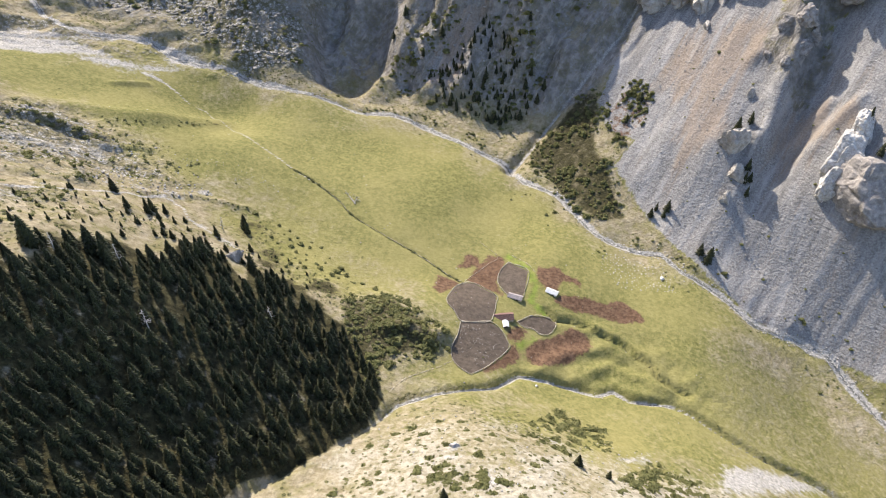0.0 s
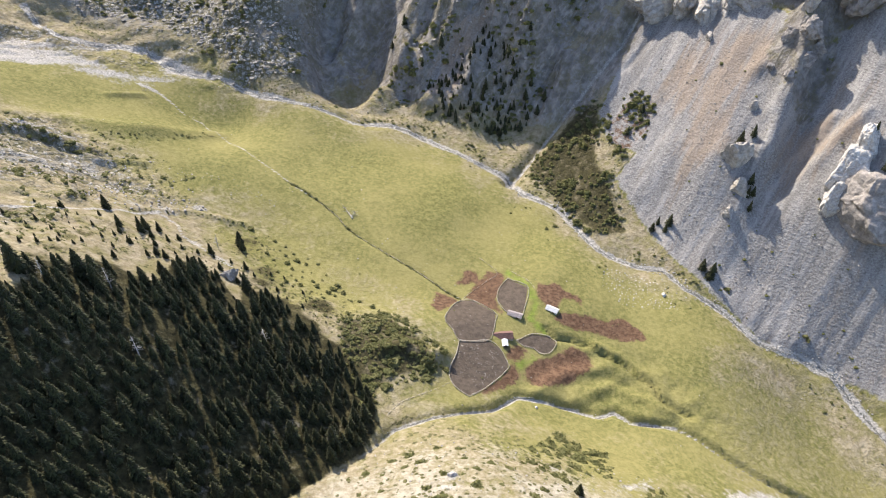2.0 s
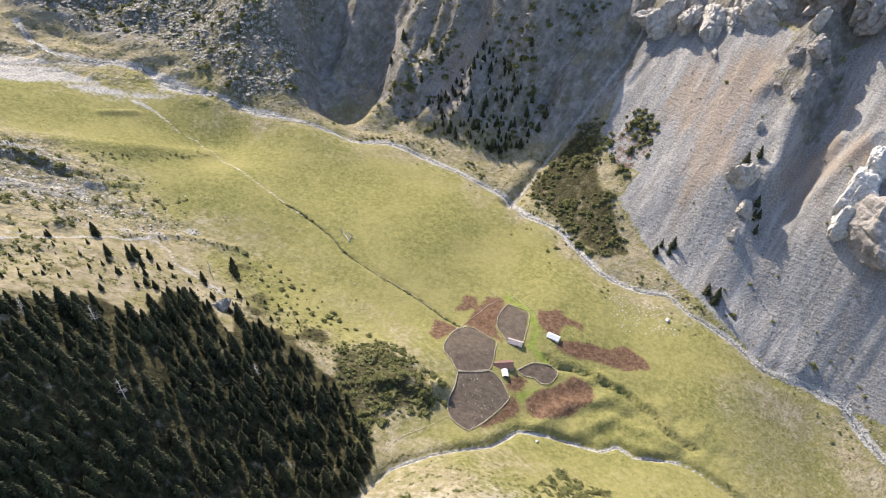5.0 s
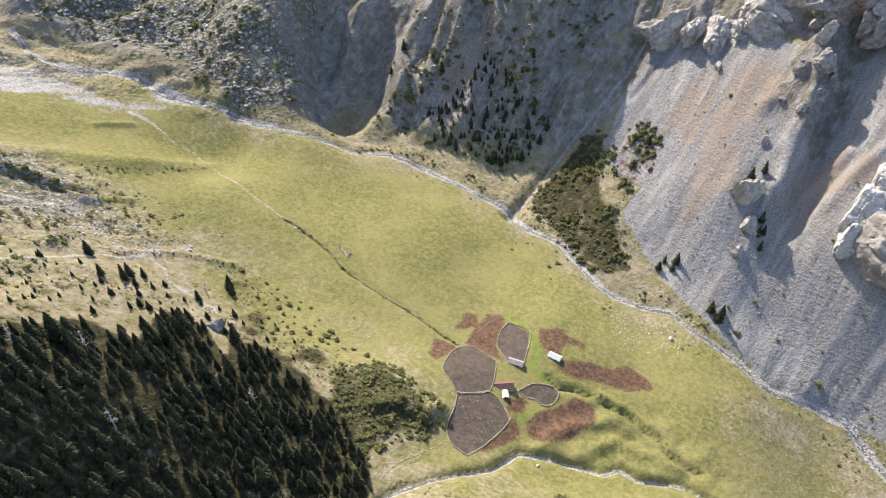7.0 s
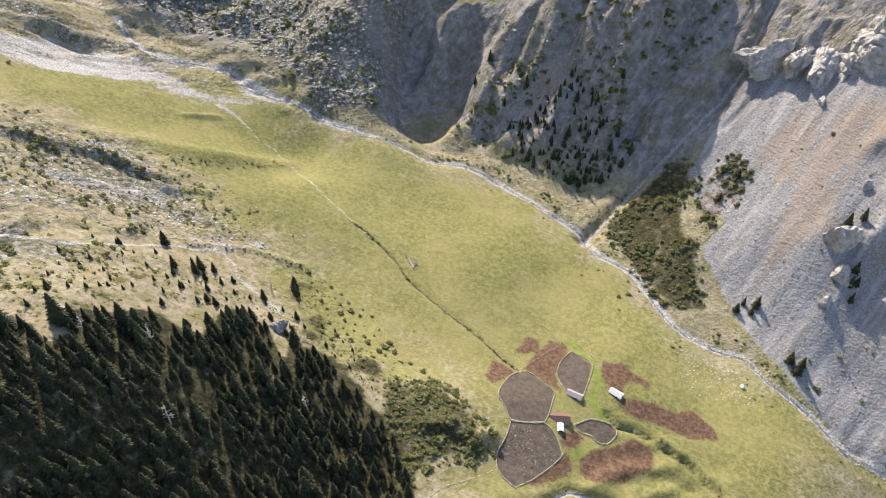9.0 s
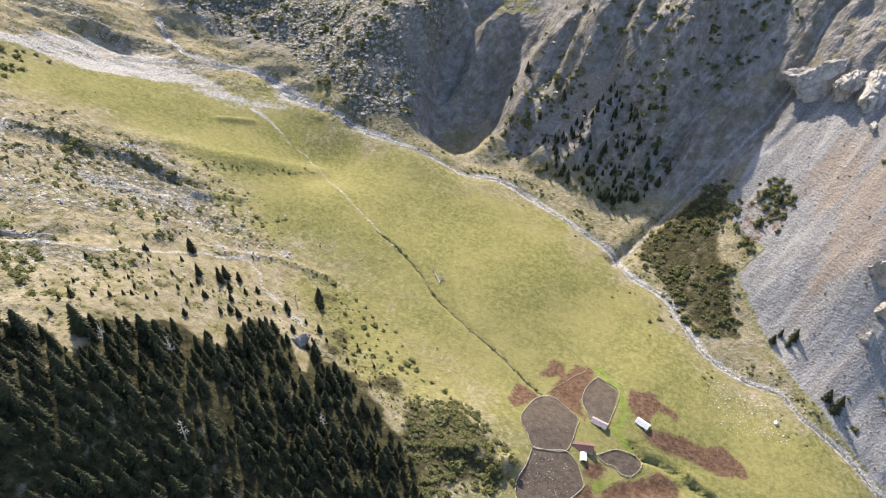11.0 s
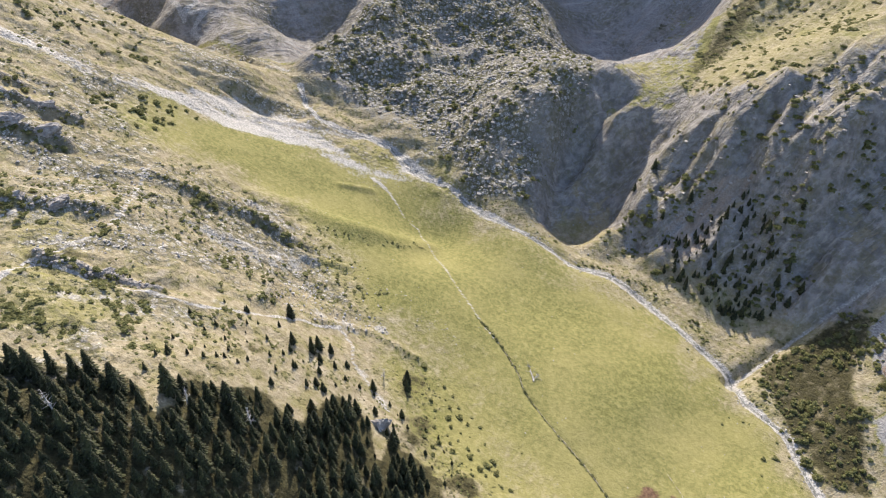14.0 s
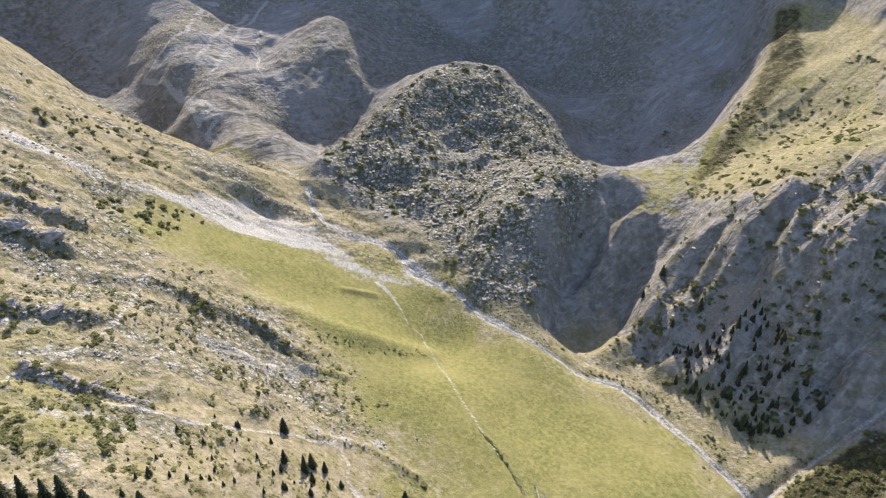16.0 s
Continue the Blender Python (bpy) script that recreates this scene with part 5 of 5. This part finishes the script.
def stones_mesh(name, spots, sizes, material, seed, shapes=None, flat=0.7, sink=0.3, lift=None):
    rng = np.random.default_rng(seed)
    zs = heights(spots) if lift is None else lift
    verts, faces, n = [], [], 0
    for (x, y), z, r in zip(spots, zs, sizes):
        co, tri = (shapes or PEBBLES)[rng.integers(len(shapes or PEBBLES))]
        a = rng.uniform(0, 6.283)
        c, s = math.cos(a), math.sin(a)
        q = co * r * [rng.uniform(0.8, 1.3), rng.uniform(0.75, 1.1), flat * rng.uniform(0.7, 1.2)]
        q = np.c_[q[:, 0] * c - q[:, 1] * s, q[:, 0] * s + q[:, 1] * c, q[:, 2]]
        verts.append(q + (x, y, z + r * (flat - sink) * 0.6))
        faces.append(tri + n)
        n += len(co)
    return mesh_from(name, np.concatenate(verts), np.concatenate(faces), material)


def stones(name, spots, low, high, material, label, seed, **more):
    rng = random.Random(seed)
    sizes = [low + (high - low) * rng.random() ** 2.5 for _ in spots]
    return tagged(new(name, stones_mesh(name, spots, sizes, material, seed, **more)), label, "stones", kind="stuff")


def beside(line, step, spread, seed, density=1.0):
    rng = random.Random(seed)
    return [(p[0] + rng.gauss(0, spread), p[1] + rng.gauss(0, spread)) for p in curve_through([q[:2] for q in line], step) if rng.random() < density]


stones("river_cobbles", beside(RIVER[:-1], 0.2, 1.8, 70), 0.12, 0.6, FIELDSTONE, "pale cobbles and boulders of the river bed", 71)
stones("creek_stones", beside(CREEK[3:-1], 0.7, 0.6, 72), 0.08, 0.32, FIELDSTONE, "pale stones of the creek bed", 73)
stones("fan_debris", beside(FAN, 0.35, 6.0, 74), 0.12, 0.45, BOULDER, "grey debris of the gravel fan", 75)
stones("boulder_field", clusters(BOULDERS, 3.4, 5, 1.8, 76), 0.3, 1.9, BOULDER, "grey boulders covering the northern hill", 77, flat=0.55, sink=0.4)
stones("grass_boulders", spots_in([(-90, 350), (-60, 356), (-40, 375), (-75, 400), (-90, 372)], 2.6, 78), 0.2, 0.8, BOULDER, "lichen boulders on the grass beyond the river", 79)
BELT = [(-255, 180), (-241, 222), (-220, 269), (-190, 262), (-140, 262), (-122, 246), (-165, 244), (-205, 228), (-198, 187), (-210, 160)]
stones("stony_belt", [p for line in STONY for p in beside(line, 0.26, 3.4, 80)] + clusters(BELT, 5, 5, 1.5, 801), 0.12, 0.75, FIELDSTONE, "pale stones strewn over the western bench", 81)
STEPS = [p for line, rise in SCARPS[:6] for p in beside(line, 0.35, 1.3, 685)]
stones("step_blocks", [(x + 1.0, y - 1.2) for x, y in STEPS], 0.2, 1.0, CRAG, "dark broken blocks of small rock steps", 686, flat=0.8, sink=0.35)
stones("rock_slide", spots_in([(-161, 229), (-154, 239), (-140, 238), (-124, 243), (-118, 238), (-130, 226), (-144, 212), (-154, 210)], 1.5, 681), 0.2, 0.9, FIELDSTONE, "pale broken rock of a small slide", 682)
stones("stone_trail", beside([(-138, 261), (-120, 261), (-106, 258), (-93, 255)], 0.5, 2.5, 683), 0.12, 0.45, FIELDSTONE, "pale stones trailing down to the pasture", 684)
stones("pasture_stones", spots_in([(66, 250), (96, 248), (98, 228), (72, 224), (62, 236)], 1.5, 82), 0.18, 0.55, LIMESTONE, "white stones strewn on the pasture", 83)
stones("scattered_stones", clusters(GREEN, 16, 4, 3.0, 84), 0.1, 0.36, FIELDSTONE, "single pale stones on the pasture", 85)
stones("lower_yard_stones", [p for p in clusters([(-4, 186), (9, 189), (15, 186), (14, 178), (4, 166), (-3, 168)], 2.3, 9, 0.9, 861)], 0.07, 0.22, LIMESTONE, "white stones strewn over the lower yard", 862)
stones("yard_stones",  spots_in(CORRAL_A, 2.2, 87) + spots_in(CORRAL_D, 2.0, 88), 0.06, 0.2, FIELDSTONE, "pale stones on the trodden yards", 89)
stones("scree_blocks", spots_in([(90, 300), (110, 258), (160, 224), (200, 215), (210, 280), (160, 330), (110, 385), (84, 350)], 2.3, 90), 0.1, 0.6, BOULDER, "grey blocks lying on the scree", 91)
stones("crag_blocks", spots_in([(-40, 385), (10, 372), (60, 385), (60, 450), (-40, 450)], 4.5, 92), 0.4, 1.6, CRAG, "fallen blocks on the dark crag", 93)
stones("spur_stones", spots_in([(-40, 120), (0, 135), (100, 128), (110, 100), (0, 80)], 2.6, 94), 0.1, 0.45, FIELDSTONE, "pale stones on the dry spur", 95)


def boulder(x, y, r, material, label, seed, name="boulder", flat=0.8):
    return tagged(new(name, stones_mesh(name, [(x, y)], [r], material, seed, COBBLES, flat, 0.3)), label, "boulder")


boulder(93, 237, 1.35, LIMESTONE, "large white boulder lying on the green pasture", 96)
boulder(28, 163, 0.8, LIMESTONE, "pale boulder beside the creek bank", 98)


# ---- crags: bodies of rock that stand out of the slopes ----
def crag(x, y, z, size, material, label, seed, turn=0.0, rough=0.72):
    """A jointed body of rock: a ball cut by steep planes and broken by noise."""
    bm = bmesh.new()
    bmesh.ops.create_icosphere(bm, subdivisions=5 if max(size) > 8 else 4, radius=1)
    rng = random.Random(seed)
    planes = [(Vector((math.cos(a), math.sin(a), rng.uniform(-0.3, 0.6))).normalized(), rng.uniform(0.45, 0.85)) for a in [rng.uniform(0, 6.283) for _ in range(14)]]
    off = Vector((seed * 3.7, seed * 1.9, 0))
    for v in bm.verts:
        p = v.co.copy()
        for n, d in planes:
            k = p.dot(n) - d
            if k > 0:
                p -= n * k * 0.9
        q = p + off
        d = 0.22 * (1 - 2 * abs(noise.noise(q * 1.1))) + 0.11 * noise.noise(q * 2.6) + 0.07 * (1 - 2 * abs(noise.noise(Vector((q.x * 5, q.y * 5, q.z * 1.3)))))
        d += 0.035 * noise.noise(q * 9) + 0.018 * noise.noise(q * 19)
        # joints between blocks
        near = noise.voronoi(Vector((q.x * 2.4, q.y * 2.4, q.z * 1.5)))[0]
        d -= 0.16 * max(0.0, 1 - (near[1] - near[0]) * 4.5)
        d += 0.10 * noise.cell(Vector((q.x * 2.1, q.y * 2.1, q.z * 1.2)))
        p *= 1 + 1.35 * rough * d
        v.co = (p.x * size[0], p.y * size[1], p.z * size[2])
    me = bpy.data.meshes.new("crag")
    bm.to_mesh(me)
    bm.free()
    me.materials.append(material)
    ob = new("rock_outcrop", me)
    ob.matrix_basis = pose(x, y, height(x, y) + z, 0, 0, turn)
    return tagged(ob, label, "rock outcrop")


crag(171.5, 270.5, -0.5, (11, 7.5, 9), LIMESTONE, "white broken foot of the limestone cliff above the scree", 201, 50, 0.42)
crag(177.5, 278, 0.5, (13.5, 9, 11), LIMESTONE, "huge white-faced limestone cliff above the scree", 229, 48, 0.42)
crag(185, 286, -0.5, (11, 8, 9), LIMESTONE, "white limestone brow at the top of the cliff", 231, 40, 0.42)
crag(183, 262, -2.5, (23, 18, 15), CRAG, "smooth grey cliff overhanging the scree", 202, -45, 0.3)
crag(132, 299, 1.5, (8.0, 6.6, 7.4), PALE_CRAG, "pale rock knob on the scree with small trees", 203, 0)
crag(133, 287, 0.5, (4.0, 5.5, 4.8), PALE_CRAG, "pale rock rib below the knob", 204, 30)
crag(128, 277, 0.3, (3.4, 3.0, 3.2), PALE_CRAG, "low pale rock at the foot of the rib", 205, 60)
crag(143, 321, 0.8, (2.4, 2.2, 2.6), PALE_CRAG, "small pale rock on rusty scree", 206, 10)
crag(168, 353, 3.0, (5.0, 4.5, 6.0), PALE_CRAG, "square pale rock tower at the scree head", 207, 15)
crag(167, 340, 0.5, (5.0, 6.0, 5.0), CRAG, "broken rock buttress under the tower", 208, 40)
for k, (cx, cy, r) in enumerate([(102, 408, 8), (111, 404, 11), (121, 398, 9), (129, 391, 12), (138, 387, 10), (146, 382, 9), (155, 389, 15), (168, 385, 16), (184, 374, 18), (202, 360, 19), (128, 371, 3.0), (216, 340, 18)]):
    crag(cx, cy, -r * (0.15 + 0.3 * (k * 7 % 5) / 4), (r * 1.5, r * 0.8, r * (0.6 + 0.25 * (k * 3 % 4) / 3)), PALE_CRAG if k < 8 or k == 10 else CRAG, "weathered limestone crag along the scree head", 210 + k, 25 * k)
for k, (cx, cy, r) in enumerate([(-287, 214, 2.6), (-268, 202, 3.6), (-257, 209, 4.4), (-274, 223, 3.0), (-228, 173, 2.8), (-218, 182, 3.0), (-181, 166, 2.4)]):
    crag(cx, cy, -0.9, (r * 1.7, r * 0.9, r * 0.6), CRAG, "low weathered rock band on the western slope", 240 + k, 40 + 8 * k)
for k, (cx, cy, r) in enumerate([(160, 345, 4.0), (166, 333, 4.2), (157, 328, 3.0), (173, 341, 5.0), (151, 337, 2.4)]):
    crag(cx, cy, -r * 0.3, (r * 1.4, r * 0.9, r * 0.9), CRAG, "broken grey rock standing out of the scree", 260 + k, 30 * k)
crag(-3, 112, -0.2, (2.6, 1.7, 1.2), LIMESTONE, "pale rock cropping out of the dry spur", 97, 20)
crag(-93, 190, 0.2, (4.6, 2.8, 2.9), PALE_CRAG, "weathered rock step on the forest brow", 230, 20)

# ---- the summer farm ----
def dry_wall(name, line, closed, tall, label, group, seed, gaps=0.0):
    """A dry stone wall: courses of rough stones laid along a line."""
    rng = random.Random(seed)
    ring = line + line[:1] if closed else line
    pts = curve_through(ring, 0.3)
    base = heights([p[:2] for p in pts])
    spots, zs, sizes = [], [], []
    for p, z in zip(pts, base):
        if rng.random() < gaps:
            continue
        for course in range(max(1, round(tall / 0.2))):
            spots.append((p[0] + rng.uniform(-0.07, 0.07), p[1] + rng.uniform(-0.07, 0.07)))
            zs.append(z + 0.2 * course - 0.02)
            sizes.append(rng.uniform(0.13, 0.21))
    ob = new(name, stones_mesh(name, spots, sizes, WALLSTONE, seed, stone_shapes(9, 4, 1), 0.75, 0.3, zs))
    return tagged(ob, label, "stone wall", group)


for k, (ring, closed) in enumerate([(CORRAL_A, True), (CORRAL_B, True), (CORRAL_C, True), (CORRAL_D, True)]):
    dry_wall("stone_wall", ring, closed, 0.6, "low dry stone wall round a trodden sheep yard", "walls of the sheep yards", 300 + k)
dry_wall("stone_wall", FIELD_WALL, False, 0.6, "old dry stone field wall crossing the pasture", "", 310, 0.25)
dry_wall("stone_wall", [(-3, 214), (0, 219), (8, 229), (13, 236), (4, 246)], False, 0.35, "tumbled low wall beside the rusty ferns", "", 311, 0.45)
dry_wall("stone_wall", [(-6, 164), (-12, 158), (-22, 150), (-27, 142)], False, 0.35, "tumbled low wall above the creek", "", 312, 0.45)
dry_wall("stone_wall", [(20, 237), (27, 231), (31, 224)], False, 0.35, "tumbled low wall beside the upper yard", "", 313, 0.4)


def gable_hut(x, y, turn, long, wide, eaves, ridge, roof, walls, name, label, category, lean=False):
    """A small gabled hut: four walls with a door opening's leaf, two roof slopes of boards or sheets, a ridge cap."""
    z = min(height(x + a, y + b) for a in (-long / 2, long / 2) for b in (-wide / 2, wide / 2))
    ob = thing(name, pose(x, y, z - 0.1, 0, 0, turn), label, category)
    t = 0.3
    for side in (-1, 1):
        bm = bmesh.new()
        box(bm, 0, side * (wide / 2 - t / 2), eaves / 2, long, t, eaves, bevel=0.03)
        part("wall", bm, walls, ob)
        bm = bmesh.new()
        vs = [bm.verts.new(q) for q in ((side * (long / 2 - 0.02), -wide / 2 + t, 0), (side * (long / 2 - 0.02), wide / 2 - t, 0), (side * (long / 2 - 0.02), wide / 2 - t, eaves),
                                        (side * (long / 2 - 0.02), 0, ridge - 0.08), (side * (long / 2 - 0.02), -wide / 2 + t, eaves))]
        face = bm.faces.new(vs)
        more = bmesh.ops.extrude_face_region(bm, geom=[face])["geom"]
        bmesh.ops.translate(bm, verts=[v for v in more if isinstance(v, bmesh.types.BMVert)], vec=(-side * t, 0, 0))
        bmesh.ops.recalc_face_normals(bm, faces=bm.faces)
        part("gable", bm, walls, ob)
        # roof slope, as boards with small steps between them
        bm = bmesh.new()
        for at in (0.18, 0.5, 0.82):
            box(bm, 0, side * (wide / 2 + 0.2) * at, ridge - (ridge - eaves) * at * (wide / 2 + 0.2) / (wide / 2) - 0.03, long + 0.3, 0.1, 0.08)
        slope = part("roof_slope", bm, TIMBER, ob)
        for board in roof_boards(long + 0.5, wide, eaves, ridge, side):
            part("roof_board", board, roof, slope)
    bm = bmesh.new()
    box(bm, 0, 0, ridge + 0.05, long + 0.55, 0.22, 0.07, bevel=0.02)
    part("ridge_cap", bm, roof, ob)
    bm = bmesh.new()
    box(bm, long * 0.2, -wide / 2 - 0.03, min(eaves, 1.8) / 2, 0.85, 0.07, min(eaves, 1.8) - 0.08, bevel=0.015)
    door = part("door", bm, HOLLOW, ob, "dark plank door")
    bm = bmesh.new()
    box(bm, long * 0.2 + 0.3, -wide / 2 - 0.085, min(eaves, 1.8) * 0.5, 0.1, 0.05, 0.05, bevel=0.01)
    part("latch", bm, ROOF_GREY, door, "small grey iron latch")
    return ob


def roof_boards(long, wide, eaves, ridge, side):
    """The boards of one slope, each a little proud of or below its neighbour."""
    run, rise = wide / 2 + 0.3, ridge - eaves
    tilt, strips = math.atan2(rise, wide / 2), 12
    for i in range(strips):
        bm = bmesh.new()
        x = (i + 0.5) / strips * long - long / 2
        m = Matrix.Translation((x, side * (run / 2), ridge - run / 2 * math.tan(tilt) + 0.05 + 0.02 * (i % 2)))
        m = m @ Matrix.Rotation(-side * tilt + radians(0.6 * (i % 3 - 1)), 4, "X") @ Matrix.Diagonal((long / strips - 0.015, (run - 0.06 * (i * 5 % 3)) / math.cos(tilt), 0.06, 1))
        bmesh.ops.create_cube(bm, size=1, matrix=m)
        yield bm


gable_hut(15.2, 195.6, 7, 8.0, 4.0, 1.9, 3.2, ROOF_BROWN, WALLSTONE, "stone_hut", "long stone hut with a weathered red-brown gable roof", "hut")
gable_hut(16.0, 191.4, 95, 3.2, 2.0, 1.7, 2.2, ROOF_WHITE, TIMBER, "storage_hut", "small hut with a white sheet roof beside the stone hut", "hut")
gable_hut(37.3, 213.6, -28, 5.2, 2.6, 1.3, 2.2, ROOF_WHITE, ROOF_WHITE, "shepherd_tent", "white canvas shelter with a ridged roof on lush grass", "shelter")
gable_hut(20.6, 208.6, -18, 6.2, 2.6, 1.5, 2.3, ROOF_GREY, WALLSTONE, "sheep_shed", "low stone shed with a grey roof closing a yard", "shed")
